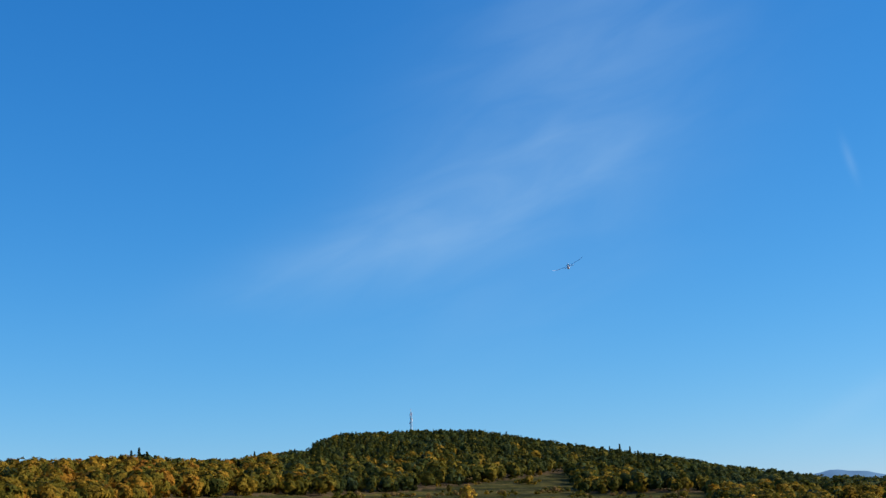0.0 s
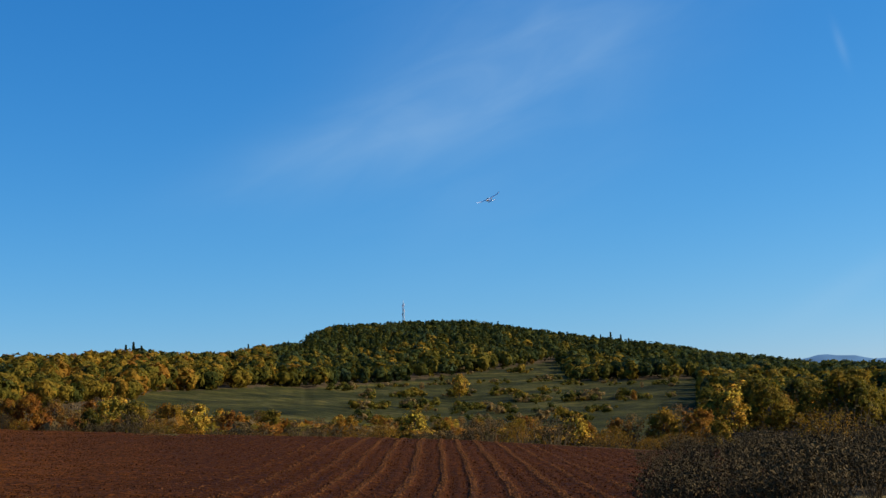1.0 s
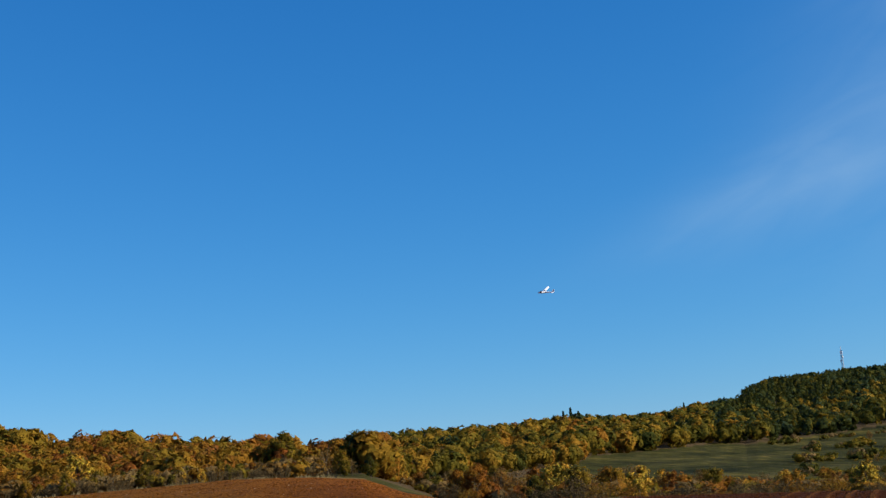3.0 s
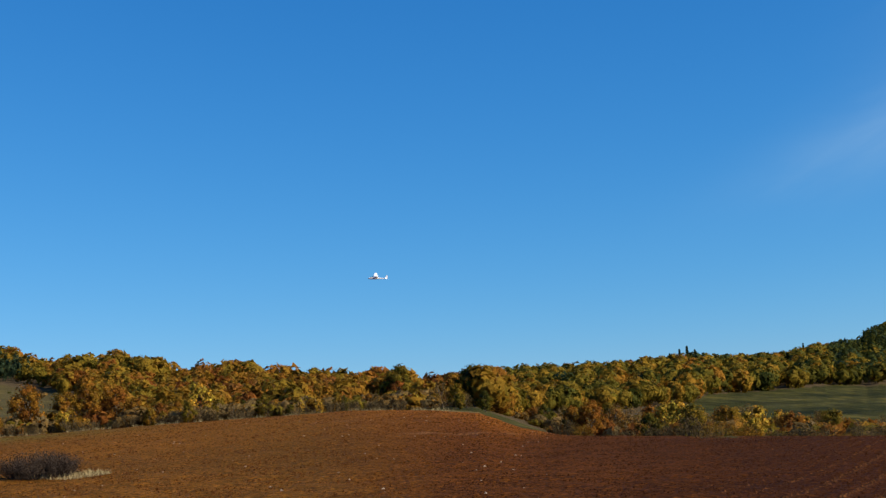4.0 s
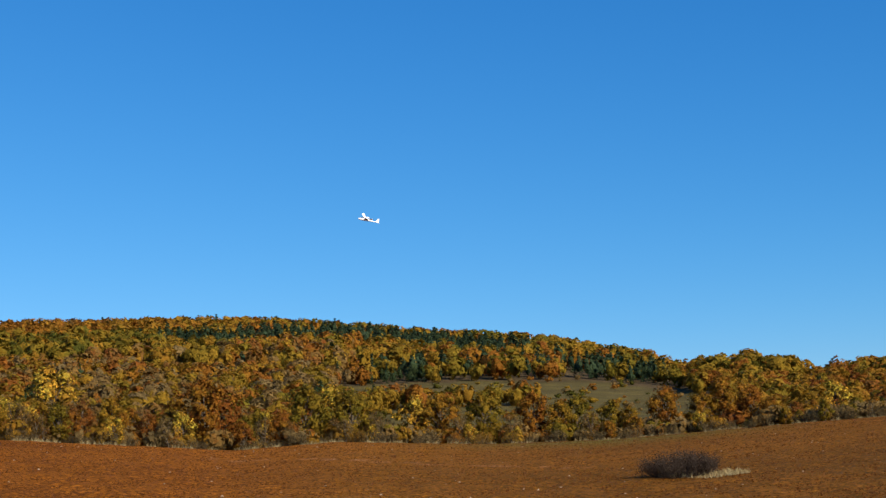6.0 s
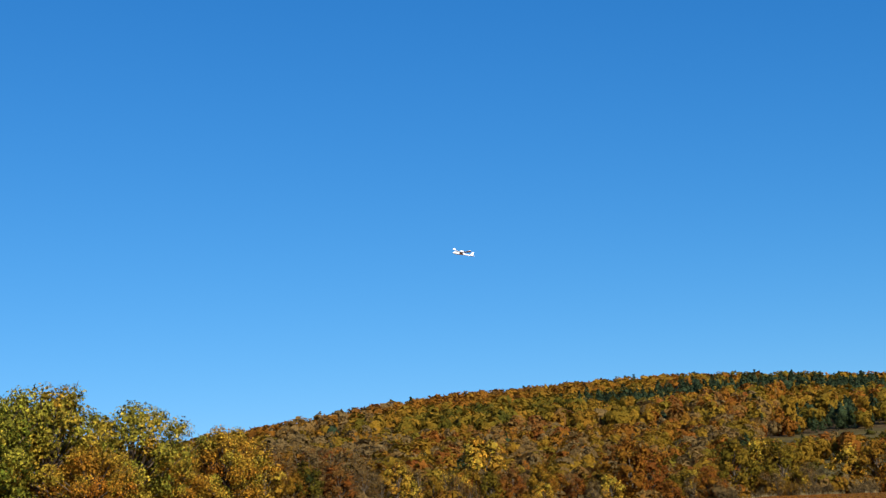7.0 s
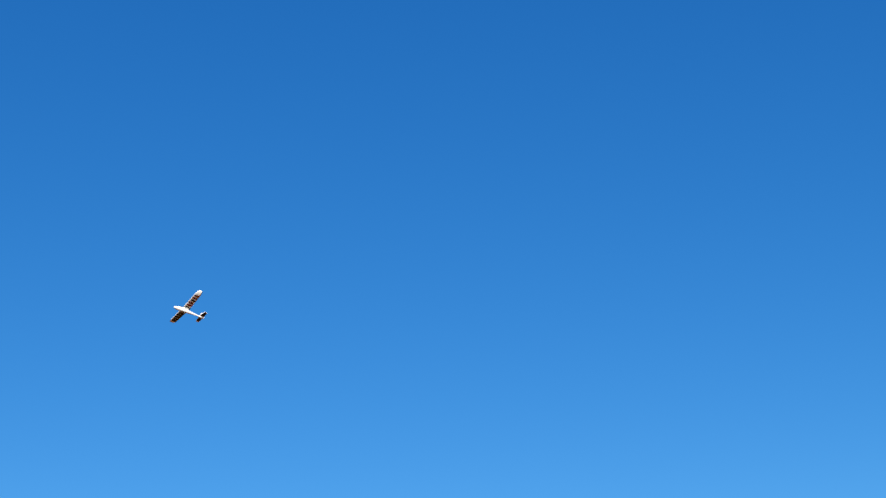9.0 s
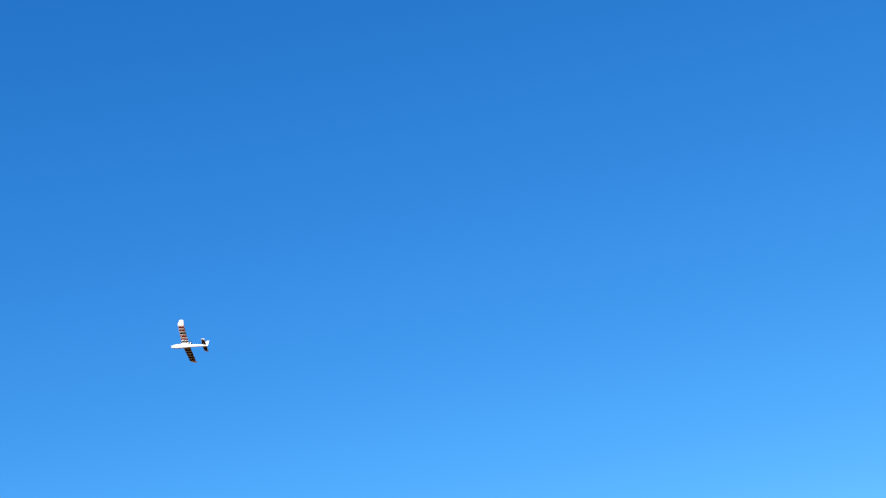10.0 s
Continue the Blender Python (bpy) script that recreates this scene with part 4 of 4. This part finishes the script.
def grasses():
    rng = np.random.default_rng(14)
    n = 70000
    th = rng.uniform(-2, 66, n)
    r = rng.uniform(17, 31.0, n)
    keep = (field_share(th, r) < 0.5) | (rng.uniform(size=n) < 0.03)
    th, r = th[keep], r[keep]
    clump = np.clip(0.5 + 0.5 * np.sin(th * 2.3 + 1.7 * np.sin(r * 0.9)) * np.sin(r * 1.3) + 0.25 * np.sin(th * 7.1 + r), 0, 1)
    tall = rng.uniform(0.05, 0.26, len(th)) * (0.12 + clump ** 1.5) * np.interp(th, [0, 16, 30, 37, 45], [0.5, 1.0, 1.0, 0.5, 0.35])
    stalk = rng.uniform(size=len(th)) < 0.006
    tall[stalk] *= 2.0
    green = rng.uniform(size=len(th)) < 0.3
    for sel, mat, name, words in ((~green, PALE_STRAW, "verge_grass", "dry straw-coloured grass on the verge of the field"), (green, GREEN_BLADE, "green_verge_grass", "green grass among the dry straw on the verge")):
        v, f = blades(rng, on_ground(th[sel], r[sel]), tall[sel] * (1 if mat is PALE_STRAW else 0.55), 0.3, rng.uniform(0.003, 0.008, sel.sum()))
        tagged(new(name, mesh_from(name, v, f, mat)), words, "grass", kind="stuff")
    n = 1700
    a, q = rng.uniform(0, 2 * np.pi, n), np.sqrt(rng.uniform(0, 1, n))
    x0, y0, _ = on_ground(38.5, BUSH_R)[0]
    across = np.array([math.cos(radians(38.5)), math.sin(radians(38.5))])
    along = np.array([-across[1], across[0]])
    px = np.array([x0, y0]) + across * (1.3 + np.cos(a) * q * 2.3 * BUSH_R / 82)[:, None] + along * (np.sin(a) * q * 1.7 * (1 + 0.4 * np.sin(3 * a)))[:, None]
    th, r = np.degrees(np.arctan2(-px[:, 0], px[:, 1])), np.hypot(px[:, 0], px[:, 1])
    v, f = blades(rng, on_ground(th, r), rng.uniform(0.03, 0.3, n) * rng.uniform(0.3, 1, n), 0.5, rng.uniform(0.008, 0.02, n))
    tagged(new("dry_grass", mesh_from("dry_grass", v, f, STRAW)), "dry pale grass tufts round the lone bush", "grass", kind="stuff")
    # rank grass along the far edge of the field
    n = 5200
    th = rng.uniform(22, 76, n)
    th = th[np.sin(th * 2.3) + np.sin(th * 5.1 + 1) > -0.3]
    n = len(th)
    r = read(FIELD_EDGE_R, th) * rng.uniform(1.0, 1.04, n)
    v, f = blades(rng, on_ground(th, r), rng.uniform(0.1, 0.4, n), 0.4, rng.uniform(0.012, 0.03, n))
    tagged(new("edge_grass", mesh_from("edge_grass", v, f, STRAW)), "rank dry grass along the far edge of the field", "grass", kind="stuff")


grasses()


def lumps(rng, p, size):
    """Rough eight-sided lumps half sunk into the soil."""
    n = len(p)
    base = np.array([(1, 0, 0), (0, 1, 0), (-1, 0, 0), (0, -1, 0), (0, 0, 1), (0, 0, -0.6)], float)
    v = base[None] * rng.uniform(0.55, 1.25, (n, 6, 1)) + rng.normal(0, 0.12, (n, 6, 3))
    a = rng.uniform(0, 6.28, n)
    c, s = np.cos(a)[:, None], np.sin(a)[:, None]
    v = np.stack([v[..., 0] * c - v[..., 1] * s, v[..., 0] * s + v[..., 1] * c, v[..., 2] * 0.75], -1)
    v = p[:, None] + v * size[:, None, None]
    tri = np.array([(0, 1, 4), (1, 2, 4), (2, 3, 4), (3, 0, 4)])
    return v.reshape(-1, 3), (tri[None] + 6 * np.arange(n)[:, None, None]).reshape(-1, 3)


def field_clods():
    rng = np.random.default_rng(33)
    n = 90000
    th = rng.uniform(-12, 74, n)
    r = 26 + 110 * rng.uniform(0, 1, n) ** 1.3
    keep = (field_share(th, r) > 0.5) & (r < read(FIELD_EDGE_R, th) * 0.98)
    th, r = th[keep], r[keep]
    # clods on the right are darker, to match the shade in the soil's colour
    for sel, mat, words in ((th < 23, CLOD_DARK, "clods of ploughed clay, darkened like the backlit soil"), (th >= 23, CLOD, "clods of red-brown clay turned up by the plough")):
        v, f = lumps(rng, on_ground(th[sel], r[sel]), rng.uniform(0.015, 0.055, sel.sum()) * np.interp(r[sel], [25, 100], [0.9, 1.5]))
        tagged(new("soil_clods", mesh_from("soil_clods", v, f, mat)), words, "soil", kind="stuff")
    # paler clods heaped along the furrows' crests
    n = 260000
    x, y = rng.uniform(-24, 15, n), rng.uniform(30, 86, n)
    lane = furrow_lane(x, y)
    th, r = np.degrees(np.arctan2(-x, y)), np.hypot(x, y)
    keep = (np.abs(lane - np.floor(lane) - 0.5) < 0.10) & (rng.uniform(size=n) < crest_strength(lane) * np.clip((13 - th) / 5, 0, 1)) & (field_share(th, r) > 0.5) & (r < read(FIELD_EDGE_R, th) * 0.98)
    v, f = lumps(rng, on_ground(th[keep], r[keep]) + np.array([0, 0, 0.04]), rng.uniform(0.015, 0.05, keep.sum()))
    tagged(new("furrow_clods", mesh_from("furrow_clods", v, f, CLOD_PALE)), "paler brown clods along the crests of the furrows", "soil", kind="stuff")
    n = 260
    th, r = rng.uniform(18, 70, n), 30 + 75 * rng.uniform(0, 1, n) ** 1.2
    keep = (field_share(th, r) > 0.5) & (r < read(FIELD_EDGE_R, th) * 0.97)
    v, f = lumps(rng, on_ground(th[keep], r[keep]) + np.array([0, 0, 0.03]), rng.uniform(0.025, 0.07, keep.sum()))
    tagged(new("field_stones", mesh_from("field_stones", v, f, PALE_STONE)), "pale stones lying on the ploughed soil", "stone", kind="stuff")


field_clods()


def ridge_conifers():
    """Single spruces that stand out of the skyline."""
    rng = np.random.default_rng(44)
    protos = []
    for i in range(2):
        d, v0 = 700, None
        q = np.random.default_rng(60 + i)
        t = q.uniform(0, 1, d) ** 0.8
        a = q.uniform(0, 6.28, d)
        out = 2.0 * (1 - t) * (0.75 + 0.25 * np.sin(t * 40)) * q.uniform(0.6, 1, d)
        c = np.stack([np.cos(a) * out, np.sin(a) * out, 0.8 + 8.2 * t], -1)
        v, f = leaf_quads(q, c, np.stack([np.cos(a), np.sin(a), 0.5 + 0 * a], -1) + q.normal(0, 0.4, (d, 3)), 0.7 * q.uniform(0.6, 1.2, d))
        tv, tf = tubes([[(np.array([0, 0, -0.5]), 0.16), (np.array([0, 0, 9.2]), 0.02)]])
        protos.append(tree("spruce_tree", (mesh_from("trunk", tv, tf, BARK), mesh_from("crown", v, f, LEAF, q.uniform(0.0, 0.06, d))), "dark green spruce standing out of the skyline", "tree", "spruces on the ridge"))
    spots = [(3.0, 0.9), (-2.1, 1.1), (-3.6, 0.9), (-4.0, 0.8), (-5.0, 0.9), (-6.2, 1.0), (-6.6, 1.2), (-7.0, 1.1), (-7.3, 0.9), (8.0, 0.9), (8.3, 0.8),
             (11.6, 0.7), (12.2, 0.9), (12.5, 1.0), (12.8, 0.9), (13.2, 0.8), (13.9, 0.7), (14.6, 0.7), (15.1, 0.7), (-9.5, 0.6), (-8.3, 0.7)]
    for i, (a, s) in enumerate(spots):
        planted(protos[i % 2], standing(a, float(read(RIDGE_R, a)) * 0.99, s * 1.4, rng.uniform(0, 6.28)))


ridge_conifers()


def mast():
    r = 1290.0
    x, y, z = on_ground(1.72, r)[0]
    ob = new("radio_mast")
    ob.location = (x, y, z)
    tall = 1.65 + r * math.tan(radians(5.0)) - z
    corners = [(1, 1), (-1, 1), (-1, -1), (1, -1)]

    def tube(name, a, b, r1, r2):
        v, f = tubes([[(np.array(a), r1), (np.array(b), r2)]], 6)
        part_mesh(name, mesh_from(name, v, f, STEEL), ob)

    for cx, cy in corners:
        tube("leg", (cx * 0.95, cy * 0.95, -0.5), (cx * 0.55, cy * 0.55, tall * 0.88), 0.30, 0.24)
    for i in range(9):
        z0, z1 = i * tall * 0.097, (i + 1) * tall * 0.097
        w0, w1 = 0.95 - 0.4 * i / 9, 0.95 - 0.4 * (i + 1) / 9
        for k in range(4):
            (ax, ay), (bx, by) = corners[k], corners[(k + 1) % 4]
            tube("brace", (ax * w0, ay * w0, z0), (bx * w1, by * w1, z1), 0.12, 0.12)
    tube("pole", (0, 0, tall * 0.85), (0, 0, tall), 0.34, 0.2)
    for k, (ax, ay, az, s) in enumerate([(-1.0, 0, 0.62, 1.3), (0.75, 0.4, 0.72, 1.5), (-0.5, -0.7, 0.84, 1.8), (0.6, -0.5, 0.86, 1.8)]):
        bm = bmesh.new()
        bmesh.ops.create_cube(bm, size=1, matrix=Matrix.Translation((ax, ay, az * tall)) @ Matrix.Diagonal((1.1, 0.9, s * 1.6, 1)))
        bmesh.ops.bevel(bm, geom=bm.edges[:], offset=0.08, segments=1, affect="EDGES")
        part("antenna", bm, FOAM, ob, "pale panel antenna")
    tagged(ob, "grey steel lattice radio mast on the wooded hilltop", "mast")
    ob2 = new("marker_post")
    x, y, z = on_ground(0.55, r)[0]
    ob2.location = (x, y, z)
    v, f = tubes([[(np.array([0, 0, -0.5]), 0.28), (np.array([0, 0, 9.5]), 0.22)]], 6)
    part_mesh("post", mesh_from("post", v, f, STEEL), ob2)
    v, f = tubes([[(np.array([0, 0, 8.2]), 0.5), (np.array([0, 0, 9.6]), 0.5)]], 6)
    part_mesh("head", mesh_from("head", v, f, STEEL), ob2)
    tagged(ob2, "short grey steel post among the hilltop trees", "post")


mast()


# ---- the model aeroplane ----
def loft(sections, sides=14):
    """Closed skin over rings (x, y, z, half width, half height) along x."""
    bm = bmesh.new()
    rings = []
    for x, y, z, w, h in sections:
        rings.append([bm.verts.new((x, y + w * math.cos(2 * math.pi * k / sides), z + h * math.sin(2 * math.pi * k / sides))) for k in range(sides)])
    for a, b in zip(rings, rings[1:]):
        for k in range(sides):
            bm.faces.new((a[k], a[(k + 1) % sides], b[(k + 1) % sides], b[k]))
    bm.faces.new(rings[0])
    bm.faces.new(rings[-1][::-1])
    bmesh.ops.recalc_face_normals(bm, faces=bm.faces[:])
    for f in bm.faces:
        f.smooth = True
    return bm


def wing_line(s):
    """Leading edge, trailing edge and height of the half wing at s metres from the middle."""
    k = s / 0.70
    tip = max(0.0, (k - 0.82) / 0.18)
    lead = 0.105 - 0.03 * k - 0.06 * tip ** 2
    trail = -0.095 + 0.005 * k - 0.01 * tip ** 2 + 0.02 * tip ** 3
    return lead, trail, 0.045 + 0.075 * k + 0.055 * tip ** 1.6


def foil(stations, side):
    bm = bmesh.new()
    rings = []
    for s in stations:
        lead, trail, z = wing_line(s)
        c = lead - trail
        pts = [(0, 0.0), (0.06, 0.035), (0.25, 0.075), (0.5, 0.065), (0.8, 0.028), (1, 0.003), (0.8, -0.008), (0.4, -0.02), (0.1, -0.02)]
        rings.append([bm.verts.new((lead - p * c, side * s, z + q * c)) for p, q in pts])
    n = len(rings[0])
    for a, b in zip(rings, rings[1:]):
        for k in range(n):
            bm.faces.new((a[k], a[(k + 1) % n], b[(k + 1) % n], b[k]))
    bm.faces.new(rings[0])
    bm.faces.new(rings[-1])
    bmesh.ops.recalc_face_normals(bm, faces=bm.faces[:])
    for f in bm.faces:
        f.smooth = True
    return bm


def band(s0, s1, side, front, back, lift):
    """A strip of tape under the wing from s0 to s1."""
    bm = bmesh.new()
    rows = []
    for s in (s0, (s0 + s1) / 2, s1):
        lead, trail, z = wing_line(s)
        c = lead - trail
        rows.append([[bm.verts.new((lead - p * c, side * s, z + q * c - lift - d)) for p, q in ((front, -0.021), (0.45, -0.019), (back, -0.009))] for d in (0.0, 0.002)])
    for a, b in zip(rows, rows[1:]):
        for lay in (0, 1):
            for k in range(2):
                bm.faces.new((a[lay][k], a[lay][k + 1], b[lay][k + 1], b[lay][k]))
        for k in (0, 2):
            bm.faces.new((a[0][k], b[0][k], b[1][k], a[1][k]))
    for r in (rows[0], rows[-1]):
        for k in range(2):
            bm.faces.new((r[0][k], r[0][k + 1], r[1][k + 1], r[1][k]))
    bmesh.ops.recalc_face_normals(bm, faces=bm.faces[:])
    return bm


def blade_panel(points, thick, axis):
    """A thin bevelled panel from an outline; axis: the thin direction."""
    bm = bmesh.new()
    lo, hi = [], []
    for p in points:
        v = Vector(p)
        o = Vector((0, 0, 0))
        o[axis] = thick / 2
        lo.append(bm.verts.new(v - o))
        hi.append(bm.verts.new(v + o))
    bm.faces.new(lo)
    bm.faces.new(hi[::-1])
    for k in range(len(points)):
        j = (k + 1) % len(points)
        bm.faces.new((lo[k], lo[j], hi[j], hi[k]))
    bmesh.ops.recalc_face_normals(bm, faces=bm.faces[:])
    bmesh.ops.bevel(bm, geom=bm.edges[:], offset=thick * 0.25, segments=1, affect="EDGES")
    return bm


def model_aeroplane():
    ob = new("model_aeroplane")
    part("fuselage", loft([(0.370, 0, -0.045, 0.006, 0.006), (0.355, 0, -0.043, 0.022, 0.022), (0.31, 0, -0.035, 0.040, 0.042), (0.22, 0, -0.022, 0.052, 0.060),
                           (0.10, 0, -0.005, 0.054, 0.068), (-0.05, 0, 0.0, 0.046, 0.055), (-0.16, 0, 0.004, 0.033, 0.038), (-0.30, 0, 0.010, 0.024, 0.028),
                           (-0.48, 0, 0.016, 0.017, 0.022), (-0.56, 0, 0.018, 0.010, 0.018)]), FOAM, ob)
    part("canopy", loft([(0.29, 0, 0.002, 0.010, 0.006), (0.24, 0, 0.018, 0.034, 0.030), (0.16, 0, 0.034, 0.040, 0.036), (0.09, 0, 0.045, 0.030, 0.026)], 10), STRIPE_DARK, ob, "dark smoked canopy")
    stations = [0.03, 0.12, 0.25, 0.40, 0.52, 0.58, 0.62, 0.655, 0.68, 0.695]
    for side, name in ((1, "left_wing"), (-1, "right_wing")):
        w = part(name, foil(stations, side), FOAM, ob)
        for k in range(6):
            s0 = 0.07 + 0.088 * k
            # right wing's stripes are black and wider, with its shade put into them
            mat = STRIPE if side > 0 and k % 3 else STRIPE_DARK
            part("stripe", band(s0, s0 + (0.068 if side < 0 else 0.044), side, 0.05, 0.96, 0.0025), mat, w, "black stripe under the white wing, shade-dark on the right wing" if mat is STRIPE_DARK else "dark red tape stripe under the white wing")
        part("tailplane", blade_panel([(-0.44, side * 0.012, 0.024), (-0.47, side * 0.19, 0.024), (-0.50, side * 0.215, 0.024), (-0.565, side * 0.205, 0.024), (-0.57, side * 0.012, 0.024)], 0.010, 2), FOAM, ob)
        part("tail_stripe", blade_panel([(-0.458, side * 0.05, 0.0165), (-0.475, side * 0.175, 0.0165), (-0.56, side * 0.175, 0.0165), (-0.56, side * 0.05, 0.0165)], 0.003, 2), STRIPE_DARK, ob, "black tape under the tailplane")
    part("fin", blade_panel([(-0.43, 0, 0.03), (-0.50, 0, 0.150), (-0.53, 0, 0.190), (-0.575, 0, 0.195), (-0.60, 0, 0.03), (-0.585, 0, -0.005), (-0.50, 0, 0.01)], 0.011, 1), FOAM, ob)
    part("motor_pod", loft([(0.06, 0, 0.075, 0.010, 0.012), (0.02, 0, 0.095, 0.026, 0.030), (-0.06, 0, 0.105, 0.028, 0.032), (-0.12, 0, 0.105, 0.020, 0.022)], 10), FOAM, ob)
    part("propeller", blade_panel([(-0.128, -0.075, 0.098), (-0.128, 0.0, 0.092), (-0.128, 0.075, 0.104), (-0.128, 0.075, 0.116), (-0.128, 0.0, 0.118), (-0.128, -0.075, 0.110)], 0.006, 0), STRIPE_DARK, ob, "black two-bladed propeller")
    return tagged(ob, "white foam model glider with red and black wing stripes", "model aeroplane")


AEROPLANE = model_aeroplane()


def attitude(x, y, z, course, climb, bank):
    """Pose of the aeroplane: its nose along x, its left wing along y."""
    f = heading(course, climb)
    side = Vector((-math.cos(radians(course)), -math.sin(radians(course)), 0.0))
    up = f.cross(side)
    side = side * math.cos(radians(bank)) + up * math.sin(radians(bank))
    up = f.cross(side)
    m = Matrix((f, side, up)).transposed().to_4x4()
    m.translation = (x, y, z)
    return m


# seconds, place, course, climb, bank to the right
FLIGHT = [
    (0.0, 4.88, 56.76, 12.17, -0.9, 10.5, -22.9),
    (0.5, 4.63, 64.19, 11.86, 4.0, 10.0, -20.7),
    (1.0, 2.41, 71.17, 12.78, 20.9, 14.0, -24.6),
    (1.5, -1.50, 77.33, 13.79, 42.8, 13.5, -22.3),
    (2.0, -6.23, 78.79, 14.08, 67.4, 10.7, -24.0),
    (2.5, -11.82, 78.61, 14.07, 75.1, 10.9, -20.8),
    (4.0, -29.18, 63.11, 10.54, 118.4, 7.3, -15.0),
    (4.5, -34.96, 57.35, 10.54, 128.1, 11.7, -9.2),
    (5.0, -39.83, 51.33, 11.54, 148.5, 14.8, -16.6),
    (6.5, -49.35, 32.62, 14.37, 167.3, 12.8, -23.4),
    (7.0, -50.41, 25.72, 14.92, 185.2, 10.8, -18.8),
    (7.5, -49.41, 18.61, 15.92, 218.0, 11.9, -15.9),
    (8.0, -46.10, 11.51, 16.98, 229.7, 15.7, -12.9),
    (8.5, -40.64, 4.94, 17.29, 225.6, 17.3, 5.4),
    (9.0, -35.31, -2.37, 16.61, 216.7, 9.7, 20.0),
    (9.5, -31.87, -6.65, 15.07, 198.8, 7.0, 31.0),
    (10.0, -31.35, -11.52, 15.57, 179.1, 13.4, 31.0),
]


def motions():
    walk(AEROPLANE, [(t, attitude(*row)) for t, *row in FLIGHT])


motions()
